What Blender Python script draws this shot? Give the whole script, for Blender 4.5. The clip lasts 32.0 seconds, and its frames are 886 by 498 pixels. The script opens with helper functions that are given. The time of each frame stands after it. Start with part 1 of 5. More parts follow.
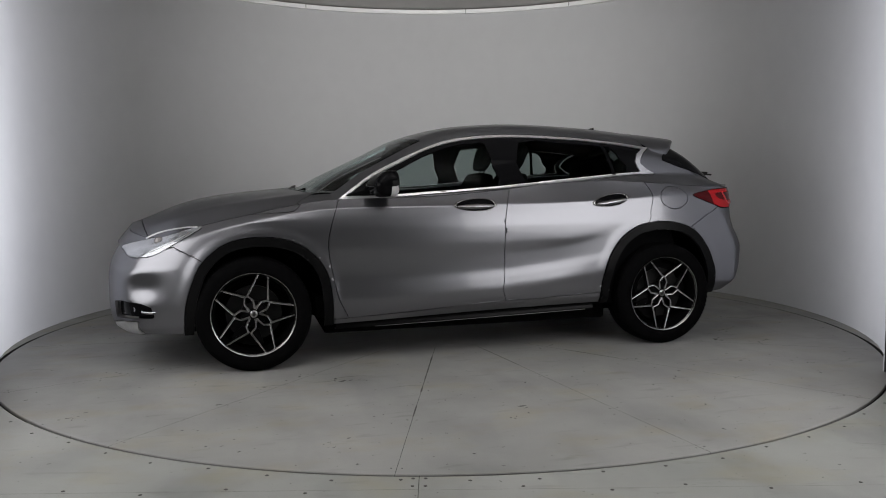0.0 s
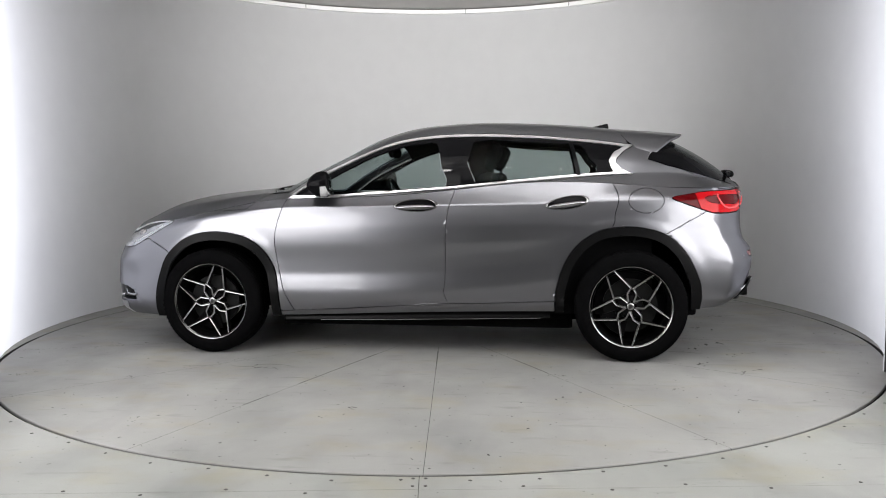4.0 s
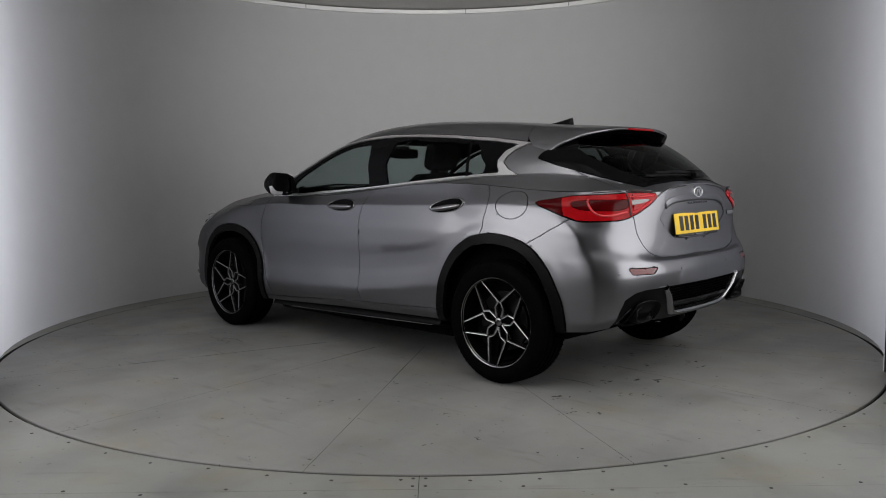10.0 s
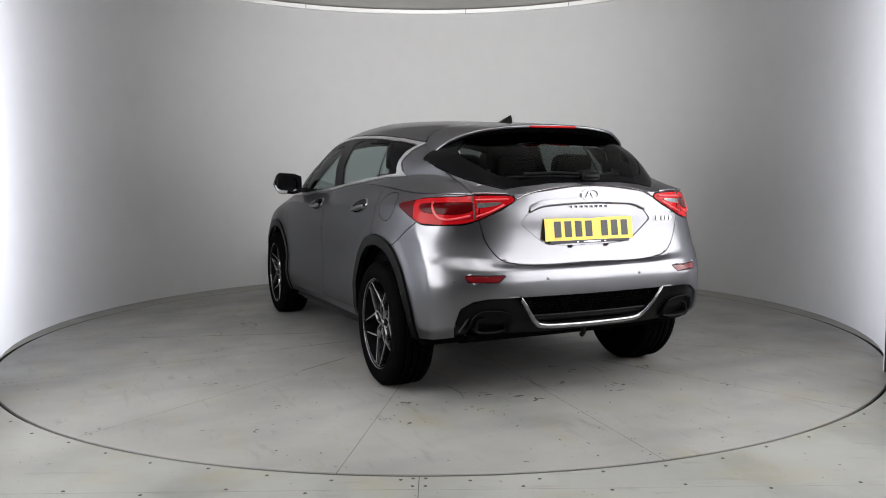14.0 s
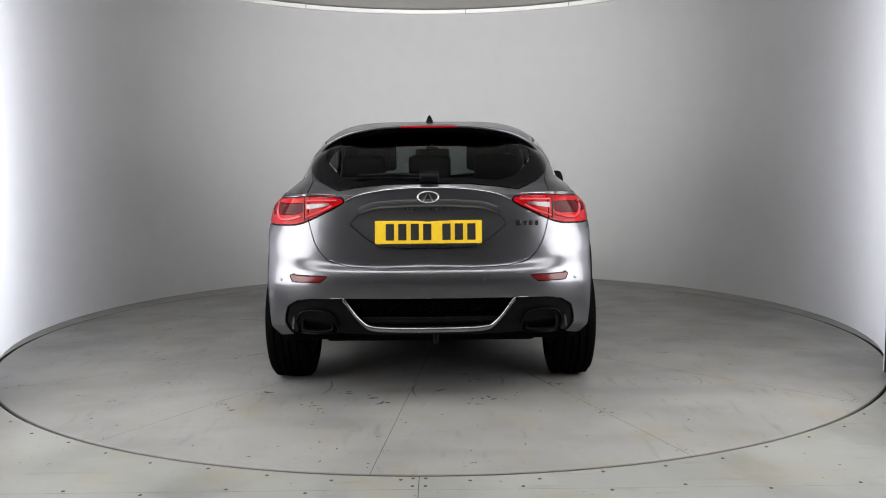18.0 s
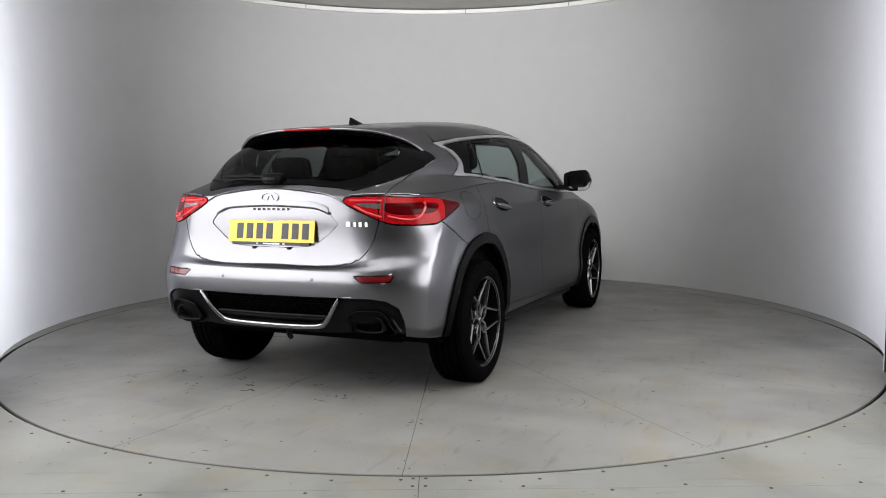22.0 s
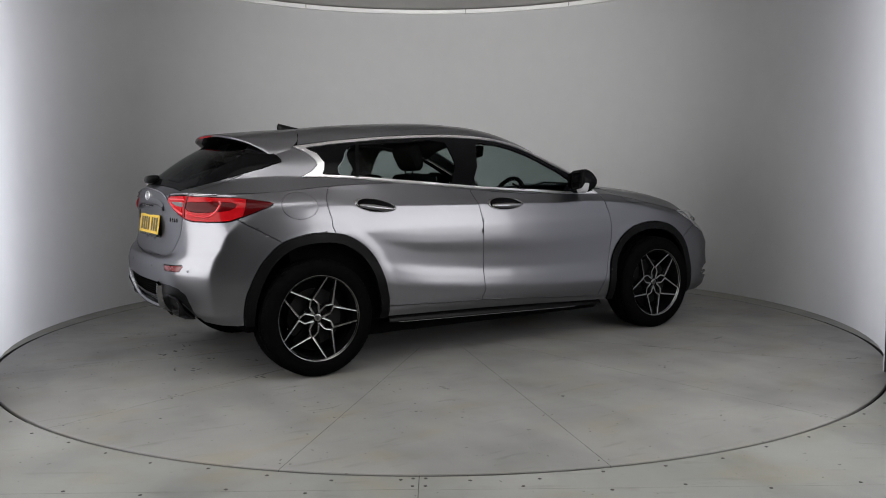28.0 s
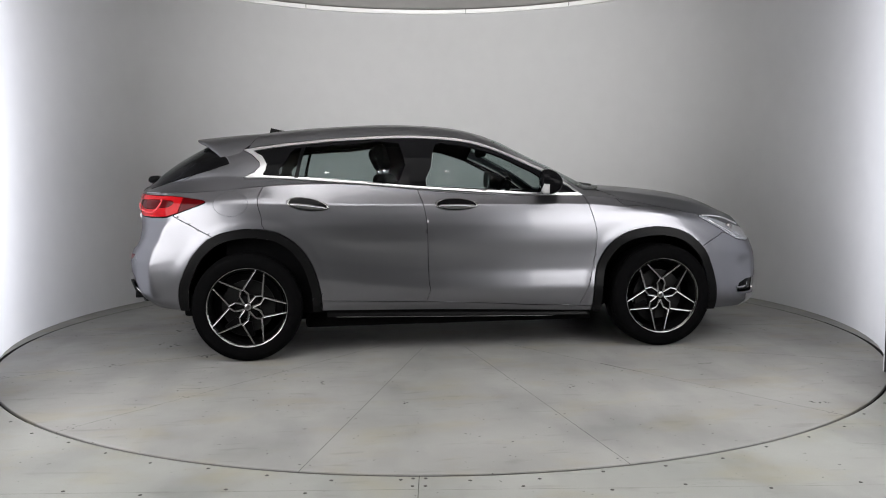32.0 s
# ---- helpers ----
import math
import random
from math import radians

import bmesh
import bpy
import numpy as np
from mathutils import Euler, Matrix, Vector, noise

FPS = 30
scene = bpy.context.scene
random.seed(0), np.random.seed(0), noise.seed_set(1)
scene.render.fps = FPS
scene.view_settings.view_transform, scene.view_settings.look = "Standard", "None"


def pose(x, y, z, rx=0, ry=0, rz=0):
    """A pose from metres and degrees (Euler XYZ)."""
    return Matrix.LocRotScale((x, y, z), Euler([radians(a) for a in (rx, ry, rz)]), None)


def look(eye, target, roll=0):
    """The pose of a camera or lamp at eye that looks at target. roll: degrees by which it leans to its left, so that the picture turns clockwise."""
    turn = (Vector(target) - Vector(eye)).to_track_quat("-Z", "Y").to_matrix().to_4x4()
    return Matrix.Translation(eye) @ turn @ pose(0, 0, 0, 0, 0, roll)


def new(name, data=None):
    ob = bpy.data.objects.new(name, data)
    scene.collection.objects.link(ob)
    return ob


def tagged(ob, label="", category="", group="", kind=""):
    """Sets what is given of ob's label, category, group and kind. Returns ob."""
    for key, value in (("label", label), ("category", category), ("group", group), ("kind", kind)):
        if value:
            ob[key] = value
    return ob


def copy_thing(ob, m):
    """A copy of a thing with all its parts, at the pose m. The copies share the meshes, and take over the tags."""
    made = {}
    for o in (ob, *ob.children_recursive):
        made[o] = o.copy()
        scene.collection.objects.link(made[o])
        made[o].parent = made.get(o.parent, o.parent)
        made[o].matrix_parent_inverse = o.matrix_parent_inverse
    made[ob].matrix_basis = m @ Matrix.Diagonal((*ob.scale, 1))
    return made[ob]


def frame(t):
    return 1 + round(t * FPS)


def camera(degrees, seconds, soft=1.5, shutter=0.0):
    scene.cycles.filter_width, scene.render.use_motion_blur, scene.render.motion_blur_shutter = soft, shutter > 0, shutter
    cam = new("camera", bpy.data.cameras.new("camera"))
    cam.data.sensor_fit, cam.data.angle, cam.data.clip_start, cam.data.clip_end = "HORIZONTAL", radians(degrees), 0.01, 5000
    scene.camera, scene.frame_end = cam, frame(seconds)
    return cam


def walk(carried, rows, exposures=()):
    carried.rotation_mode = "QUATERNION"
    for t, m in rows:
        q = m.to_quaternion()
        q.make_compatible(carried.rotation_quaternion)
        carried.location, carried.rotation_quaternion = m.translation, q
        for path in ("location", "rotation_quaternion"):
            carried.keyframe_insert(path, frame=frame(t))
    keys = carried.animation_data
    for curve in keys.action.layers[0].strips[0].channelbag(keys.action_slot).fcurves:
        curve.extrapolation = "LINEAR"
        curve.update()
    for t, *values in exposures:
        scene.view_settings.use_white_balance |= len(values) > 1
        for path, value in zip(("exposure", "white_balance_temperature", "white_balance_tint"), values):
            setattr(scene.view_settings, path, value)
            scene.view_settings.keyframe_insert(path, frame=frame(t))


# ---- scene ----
cam = camera(57.7, 32.0, 1.0)
EYE = Vector((0.0, -5.954, 1.146))
STAND = Matrix.Translation(EYE) @ pose(0, 0, 0, 90 - 5.17, 0, -0.22) @ pose(0, 0, 0, 0, 0, -0.57)
EXPOSURES = [(0, -0.77), (1, -0.33), (2, 0.05), (3, 0.24), (5.5, -0.22), (6, -0.52), (7, -0.97), (8, -1.07), (9, -1.07), (10, -1.02), (11, -0.72), (12, -0.22), (13, -0.02), (14, -0.02), (16.5, -0.22), (17, -0.19), (18, -0.02), (19, 0.06), (20, 0.04), (21, -0.07), (22, -0.10), (23, -0.14), (24, -0.20), (25, -0.18), (27.5, -0.47), (28, -0.57), (29, -0.82), (30, -0.92), (31, -0.61), (32, -0.03)]
walk(cam, [(0, STAND), (32, STAND)], EXPOSURES)

# turntable and car: angle of the car's nose, degrees, by the second
TURN = [(0, 194.63), (4, 171.04), (8, 147.72), (12, 124.56), (16, 101.46), (20, 78.28), (24, 54.92), (28, 31.26), (32, 7.19)]

# ---- world and light ----
world = bpy.data.worlds.new("studio_dark")
world.use_nodes = True
world.node_tree.nodes["Background"].inputs[0].default_value = (0.02, 0.02, 0.022, 1)
world.node_tree.nodes["Background"].inputs[1].default_value = 0.3
scene.world = world


SOFT, FLOOD, TOP = 5.0, 5.2, 2.3   # brightness of the softbox fabric, the assumed floodlight lenses and the added ceiling panels


# ---- materials ----
def mat(name, color, rough=0.5, metal=0.0, coat=0.0, noise_scale=0, amount=0.15, bump=0.0, bump_scale=200, emit=0, trans=0.0, rough_var=0.0, spec=0.5, stretch=(1, 1, 1)):
    m = bpy.data.materials.new(name)
    m.use_nodes = True
    nt = m.node_tree
    b = nt.nodes["Principled BSDF"]
    b.inputs["Base Color"].default_value = (*color, 1)
    b.inputs["Roughness"].default_value = rough
    b.inputs["Metallic"].default_value = metal
    b.inputs["Coat Weight"].default_value = coat
    b.inputs["Coat Roughness"].default_value = 0.02
    b.inputs["Transmission Weight"].default_value = trans
    b.inputs["Specular IOR Level"].default_value = spec
    if emit:
        b.inputs["Emission Color"].default_value = (*color, 1)
        b.inputs["Emission Strength"].default_value = emit
    tc = nt.nodes.new("ShaderNodeTexCoord")
    mp = nt.nodes.new("ShaderNodeMapping")
    mp.inputs["Scale"].default_value = stretch
    nt.links.new(tc.outputs["Object"], mp.inputs["Vector"])
    if noise_scale:
        n1 = nt.nodes.new("ShaderNodeTexNoise")
        n1.inputs["Scale"].default_value = noise_scale
        n1.inputs["Detail"].default_value = 6
        nt.links.new(mp.outputs["Vector"], n1.inputs["Vector"])
        n2 = nt.nodes.new("ShaderNodeTexNoise")
        n2.inputs["Scale"].default_value = noise_scale * 9
        n2.inputs["Detail"].default_value = 4
        nt.links.new(mp.outputs["Vector"], n2.inputs["Vector"])
        add = nt.nodes.new("ShaderNodeMath")
        add.operation = "ADD"
        nt.links.new(n1.outputs["Fac"], add.inputs[0])
        nt.links.new(n2.outputs["Fac"], add.inputs[1])
        rmp = nt.nodes.new("ShaderNodeMapRange")
        rmp.inputs["From Min"].default_value, rmp.inputs["From Max"].default_value = 0.7, 1.3
        rmp.inputs["To Min"].default_value, rmp.inputs["To Max"].default_value = 1 - amount, 1 + amount
        nt.links.new(add.outputs[0], rmp.inputs["Value"])
        mix = nt.nodes.new("ShaderNodeVectorMath")
        mix.operation = "SCALE"
        mix.inputs[0].default_value = color
        nt.links.new(rmp.outputs["Result"], mix.inputs["Scale"])
        nt.links.new(mix.outputs["Vector"], b.inputs["Base Color"])
        if rough_var:
            r2 = nt.nodes.new("ShaderNodeMapRange")
            r2.inputs["From Min"].default_value, r2.inputs["From Max"].default_value = 0.7, 1.3
            r2.inputs["To Min"].default_value, r2.inputs["To Max"].default_value = rough - rough_var, rough + rough_var
            nt.links.new(add.outputs[0], r2.inputs["Value"])
            nt.links.new(r2.outputs["Result"], b.inputs["Roughness"])
    if bump:
        n3 = nt.nodes.new("ShaderNodeTexNoise")
        n3.inputs["Scale"].default_value = bump_scale
        n3.inputs["Detail"].default_value = 5
        nt.links.new(mp.outputs["Vector"], n3.inputs["Vector"])
        bp = nt.nodes.new("ShaderNodeBump")
        bp.inputs["Strength"].default_value = bump
        bp.inputs["Distance"].default_value = 0.002
        nt.links.new(n3.outputs["Fac"], bp.inputs["Height"])
        nt.links.new(bp.outputs["Normal"], b.inputs["Normal"])
    return m




def fabric_mat():
    """Stretched light grey fabric: scatters what falls on it and lets a share of the light behind it through."""
    m = mat("stretched_wall_fabric", (0.732, 0.735, 0.735), 0.75, noise_scale=0.7, amount=0.03, bump=0.04, bump_scale=60)
    nt = m.node_tree
    b = nt.nodes["Principled BSDF"]
    tr = nt.nodes.new("ShaderNodeBsdfTranslucent")
    tr.inputs["Color"].default_value = (0.80, 0.80, 0.85, 1)
    mx = nt.nodes.new("ShaderNodeMixShader")
    mx.inputs["Fac"].default_value = 0.35
    nt.links.new(b.outputs["BSDF"], mx.inputs[1])
    nt.links.new(tr.outputs["BSDF"], mx.inputs[2])
    nt.links.new(mx.outputs["Shader"], nt.nodes["Material Output"].inputs["Surface"])
    return m


M_WALL = fabric_mat()
M_CEIL = mat("ceiling_paint", (0.62, 0.60, 0.58), 0.8, noise_scale=0.8, amount=0.04)
M_DARK = mat("dark_booth_paint", (0.035, 0.035, 0.036), 0.8, noise_scale=1.5, amount=0.2)
M_TRIMW = mat("white_ring_trim", (0.85, 0.85, 0.84), 0.5, noise_scale=6, amount=0.03)
M_STRIP = mat("lit_panel", (0.99, 0.98, 0.985), 0.5, emit=SOFT)
# Glow of the unseen panels added over the opening to light the floor.
M_TOP = mat("lit_fill_panel", (1.0, 0.985, 0.98), 0.5, emit=TOP)
M_SPOT = mat("lit_spot_lens", (1.0, 0.985, 0.97), 0.5, emit=FLOOD)
M_PAINT = mat("metallic_grey_paint", (0.193, 0.194, 0.209), 0.305, metal=0.95, coat=0.50, noise_scale=900, amount=0.03)
M_PAINT.node_tree.nodes["Principled BSDF"].inputs["Specular Tint"].default_value = (0.35, 0.35, 0.36, 1)   # flakes go dark at a grazing view
M_BLACK = mat("black_textured_plastic", (0.004, 0.004, 0.0042), 0.32, noise_scale=30, amount=0.2, bump=0.10, bump_scale=900, spec=0.08)
M_VALANCE = mat("black_valance_plastic", (0.004, 0.004, 0.0043), 0.30, noise_scale=30, amount=0.2, bump=0.08, bump_scale=900, spec=0.09)
M_GLOSS = mat("gloss_black_trim", (0.004, 0.004, 0.0045), 0.035, noise_scale=20, amount=0.1, spec=0.04)
M_SILVER = mat("dull_silver_plating", (0.30, 0.30, 0.31), 0.24, metal=1.0, noise_scale=60, amount=0.05)
M_CHROME = mat("satin_chrome", (0.80, 0.80, 0.81), 0.30, metal=1.0, noise_scale=60, amount=0.04)
M_VOID = mat("underside_black", (0.004, 0.004, 0.004), 0.9, noise_scale=8, amount=0.3, spec=0.05)
M_TYRE = mat("tyre_rubber", (0.0032, 0.0032, 0.0034), 0.70, noise_scale=25, amount=0.25, bump=0.15, bump_scale=300, spec=0.03)
M_RIM = mat("gunmetal_alloy", (0.25, 0.25, 0.25), 0.25, metal=1.0, coat=0.2, noise_scale=200, amount=0.06)
# Shade behind the spokes is put into these two near-black metal colours.
M_RIMDARK = mat("shaded_alloy_barrel", (0.004, 0.004, 0.0042), 0.5, metal=0.0, noise_scale=40, amount=0.2, spec=0.15)
M_DISC = mat("shaded_steel", (0.006, 0.006, 0.006), 0.55, metal=0.15, noise_scale=40, amount=0.2, spec=0.15)
M_SEAT = mat("black_leather", (0.006, 0.006, 0.006), 0.6, noise_scale=30, amount=0.2, bump=0.2, bump_scale=250, spec=0.03)
M_INT = mat("dark_interior_plastic", (0.004, 0.004, 0.0043), 0.8, noise_scale=20, amount=0.2, spec=0.03)
for m_ in (M_TYRE, M_VOID, M_SEAT, M_INT, M_RIMDARK):   # matt rubber, leather and grained plastic: hardly any sheen
    m_.node_tree.nodes["Principled BSDF"].inputs["IOR"].default_value = 1.14
M_RED = mat("red_lamp_lens", (0.34, 0.005, 0.008), 0.14, coat=0.12, noise_scale=40, amount=0.15, spec=0.10)
M_MAROON = mat("dark_red_lamp_lens", (0.06, 0.0012, 0.002), 0.16, coat=0.08, noise_scale=40, amount=0.15, spec=0.08)
M_REDGLOW = mat("pink_red_light_guide", (0.62, 0.05, 0.06), 0.25, coat=0.3, noise_scale=40, amount=0.1)
M_CLEARL = mat("clear_lamp_lens", (0.16, 0.15, 0.15), 0.2, metal=0.5, coat=0.3, noise_scale=60, amount=0.3)
M_HEADL = mat("headlamp_reflector", (0.33, 0.34, 0.36), 0.20, metal=0.7, coat=1.0, noise_scale=30, amount=0.25)
M_LENSW = mat("milky_indicator_lens", (0.55, 0.55, 0.56), 0.2, metal=0.3, coat=0.6, noise_scale=60, amount=0.1)
M_YELLOW = mat("yellow_plate_film", (0.75, 0.50, 0.02), 0.4, coat=0.3, noise_scale=40, amount=0.05)
M_INK = mat("black_plate_ink", (0.012, 0.012, 0.012), 0.45, noise_scale=60, amount=0.1)
M_REFLECT = mat("red_reflector", (0.11, 0.004, 0.006), 0.2, coat=0.1, noise_scale=300, amount=0.3)
M_MIRROR = mat("mirror_glass", (0.75, 0.76, 0.78), 0.02, metal=1.0)


def glass_mat(name, tint, gloss):
    m = bpy.data.materials.new(name)
    m.use_nodes = True
    nt = m.node_tree
    out = nt.nodes["Material Output"]
    nt.nodes.remove(nt.nodes["Principled BSDF"])
    t = nt.nodes.new("ShaderNodeBsdfTransparent")
    t.inputs["Color"].default_value = (*tint, 1)
    g = nt.nodes.new("ShaderNodeBsdfGlossy")
    g.inputs["Roughness"].default_value = 0.015
    g.inputs["Color"].default_value = (0.9, 0.92, 0.92, 1)
    f = nt.nodes.new("ShaderNodeLayerWeight")
    f.inputs["Blend"].default_value = 0.5
    pw = nt.nodes.new("ShaderNodeMath")
    pw.operation = "POWER"
    pw.inputs[1].default_value = 5.0
    nt.links.new(f.outputs["Facing"], pw.inputs[0])
    ml = nt.nodes.new("ShaderNodeMath")
    ml.operation = "MULTIPLY_ADD"
    ml.inputs[1].default_value, ml.inputs[2].default_value = 0.6, gloss
    nt.links.new(pw.outputs[0], ml.inputs[0])
    mx = nt.nodes.new("ShaderNodeMixShader")
    nt.links.new(ml.outputs[0], mx.inputs["Fac"])
    nt.links.new(t.outputs["BSDF"], mx.inputs[1])
    nt.links.new(g.outputs["BSDF"], mx.inputs[2])
    nt.links.new(mx.outputs["Shader"], out.inputs["Surface"])
    return m


M_GLASS = glass_mat("tinted_side_glass", (0.54, 0.60, 0.59), 0.005)
M_REARGLASS = glass_mat("privacy_rear_glass", (0.155, 0.17, 0.17), 0.006)


# floor: grey painted steel plate with dirt, scuffs and faint yellow stains
def floor_mat(name, tone=(1, 1, 1)):
    m = bpy.data.materials.new(name)
    m.use_nodes = True
    nt = m.node_tree
    b = nt.nodes["Principled BSDF"]
    tc = nt.nodes.new("ShaderNodeTexCoord")

    def noise_node(scale, detail=6, stretch=(1, 1, 1)):
        mp = nt.nodes.new("ShaderNodeMapping")
        mp.inputs["Scale"].default_value = stretch
        nt.links.new(tc.outputs["Object"], mp.inputs["Vector"])
        n = nt.nodes.new("ShaderNodeTexNoise")
        n.inputs["Scale"].default_value = scale
        n.inputs["Detail"].default_value = detail
        nt.links.new(mp.outputs["Vector"], n.inputs["Vector"])
        return n.outputs["Fac"]

    def ramp(src, stops):
        r = nt.nodes.new("ShaderNodeValToRGB")
        el = r.color_ramp.elements
        el[0].position, el[0].color = stops[0][0], (*stops[0][1], 1)
        el[1].position, el[1].color = stops[-1][0], (*stops[-1][1], 1)
        for p, c in stops[1:-1]:
            e = el.new(p)
            e.color = (*c, 1)
        nt.links.new(src, r.inputs["Fac"])
        return r.outputs["Color"]

    def mix(fac, a, c, mode="MIX"):
        mx = nt.nodes.new("ShaderNodeMix")
        mx.data_type, mx.blend_type = "RGBA", mode
        if isinstance(fac, float):
            mx.inputs[0].default_value = fac
        else:
            nt.links.new(fac, mx.inputs[0])
        nt.links.new(a, mx.inputs[6])
        nt.links.new(c, mx.inputs[7])
        return mx.outputs[2]

    base = ramp(noise_node(1.3, 8), [(p, tuple(v * k for v, k in zip(c, tone))) for p, c in ((0.3, (0.200, 0.200, 0.194)), (0.5, (0.244, 0.242, 0.234)), (0.7, (0.284, 0.281, 0.271)))])
    stain = ramp(noise_node(2.1, 5, (1, 1.7, 1)), [(0.52, (1, 1, 1)), (0.68, (1.0, 0.955, 0.845))])
    c0 = mix(1.0, base, stain, "MULTIPLY")
    smear = ramp(noise_node(1.7, 9, (1.6, .6, 1)), [(0.50, (1, 1, 1)), (0.66, (0.85, 0.85, 0.865))])
    c1 = mix(1.0, c0, smear, "MULTIPLY")
    scuff = ramp(noise_node(7, 8, (0.5, 2.2, 1)), [(0.60, (1, 1, 1)), (0.74, (0.78, 0.78, 0.77))])
    c2 = mix(1.0, c1, scuff, "MULTIPLY")
    speck = ramp(noise_node(38, 3), [(0.70, (1, 1, 1)), (0.735, (0.35, 0.35, 0.34))])
    c3 = mix(1.0, c2, speck, "MULTIPLY")
    fine = ramp(noise_node(260, 3), [(0.3, (0.92, 0.92, 0.92)), (0.7, (1.06, 1.06, 1.06))])
    c4 = mix(1.0, c3, fine, "MULTIPLY")
    nt.links.new(c4, b.inputs["Base Color"])
    rr = ramp(noise_node(3.0, 6), [(0.3, (0.44, 0.44, 0.44)), (0.7, (0.60, 0.60, 0.60))])
    nt.links.new(rr, b.inputs["Roughness"])
    b.inputs["Specular IOR Level"].default_value = 0.28
    bp = nt.nodes.new("ShaderNodeBump")
    bp.inputs["Strength"].default_value, bp.inputs["Distance"].default_value = 0.12, 0.003
    nt.links.new(noise_node(18, 8), bp.inputs["Height"])
    nt.links.new(bp.outputs["Normal"], b.inputs["Normal"])
    return m


M_FLOOR = floor_mat("scuffed_grey_floor_plate")
# Outer plates toned up for the wall glow they reflect.
M_FLOOR_OUT = floor_mat("scuffed_floor_plate_with_glow", (1.07, 1.09, 1.07))
M_SEAM = mat("dark_floor_seam", (0.05, 0.048, 0.044), 0.8, noise_scale=12, amount=0.5)
M_SEAMSOFT = mat("worn_floor_seam", (0.13, 0.126, 0.118), 0.7, noise_scale=12, amount=0.4)
M_RUBBER = mat("black_edge_gap", (0.012, 0.012, 0.012), 0.8, noise_scale=10, amount=0.3)


# ---- mesh helpers ----
def obj(name, bm, material, parent=None, label="", smooth=True):
    me = bpy.data.meshes.new(name)
    for f in bm.faces:
        f.smooth = smooth
    bm.to_mesh(me)
    bm.free()
    for m_ in (material if isinstance(material, (list, tuple)) else [material]):
        me.materials.append(m_)
    ob = new(name, me)
    if parent is not None:
        ob.parent = parent
    if label:
        tagged(ob, label)
    return ob


def part(name, bm, material, parent, label="", smooth=True):
    return obj(name, bm, material, parent, label, smooth)


def grid_bm(pts, bm=None, closed_u=False, flip=False):
    """A sheet from rows of points."""
    bm = bm or bmesh.new()
    vs = [[bm.verts.new(p) for p in row] for row in pts]
    n, k = len(vs), len(vs[0])
    for i in range(n if closed_u else n - 1):
        a, b = vs[i], vs[(i + 1) % n]
        for j in range(k - 1):
            q = (a[j], b[j], b[j + 1], a[j + 1])
            bm.faces.new(q[::-1] if flip else q)
    return bm


def lathe(profile, n=64, axis="y", bm=None, closed=False):
    """Turn (radius, along) pairs round an axis."""
    rows = []
    for i in range(n):
        a = 2 * math.pi * i / n
        c, s = math.cos(a), math.sin(a)
        row = []
        for r, h in (profile + profile[:1] if closed else profile):
            row.append({"y": (r * c, h, r * s), "z": (r * c, r * s, h), "x": (h, r * c, r * s)}[axis])
        rows.append(row)
    return grid_bm(rows, bm, closed_u=True)


def box_bm(x0, y0, z0, x1, y1, z1, bev=0.0, seg=2, bm=None):
    bm = bm or bmesh.new()
    r = bmesh.ops.create_cube(bm, size=1, matrix=Matrix.Translation(((x0 + x1) / 2, (y0 + y1) / 2, (z0 + z1) / 2)) @ Matrix.Diagonal((abs(x1 - x0), abs(y1 - y0), abs(z1 - z0), 1)))
    if bev:
        vs = set(r["verts"])
        bmesh.ops.bevel(bm, geom=[e for e in bm.edges if e.verts[0] in vs], offset=bev, segments=seg, affect="EDGES", profile=0.6)
    return bm


def prism(pts2, to3, depth_vec, bm=None, bev=0.0):
    """An extruded outline: pts2 mapped by to3, thickened along depth_vec."""
    bm = bm or bmesh.new()
    a = [bm.verts.new(to3(*p)) for p in pts2]
    b = [bm.verts.new(Vector(to3(*p)) + Vector(depth_vec)) for p in pts2]
    f1 = bm.faces.new(a)
    f2 = bm.faces.new(b[::-1])
    n = len(a)
    for i in range(n):
        bm.faces.new((a[i], b[i], b[(i + 1) % n], a[(i + 1) % n]))
    bmesh.ops.recalc_face_normals(bm, faces=bm.faces[:])
    if bev:
        bmesh.ops.bevel(bm, geom=list(f1.edges) + list(f2.edges), offset=bev, segments=2, affect="EDGES")
    return bm


def tube(path, r, n=8, bm=None, flat=1.0):
    """A round bar along a path of points."""
    path = [Vector(p) for p in path]
    rows = []
    for i, p in enumerate(path):
        d = (path[min(i + 1, len(path) - 1)] - path[max(i - 1, 0)]).normalized()
        up = Vector((0, 0, 1)) if abs(d.z) < 0.9 else Vector((1, 0, 0))
        a = d.cross(up).normalized()
        b = a.cross(d)
        rows.append([p + a * r * math.cos(t) + b * r * flat * math.sin(t) for t in [2 * math.pi * k / n for k in range(n + 1)]])
    bm = grid_bm(rows, bm)
    return bm


# ---- studio shell ----
WALL_C, WALL_R, WALL_H, TABLE_R = (0.0, 0.30), 3.07, 2.975, 2.945
OPEN = 56   # half angle of the wall's opening towards the camera
GLOW = 50   # degrees above the middle line to which the backlit fabric ends reach


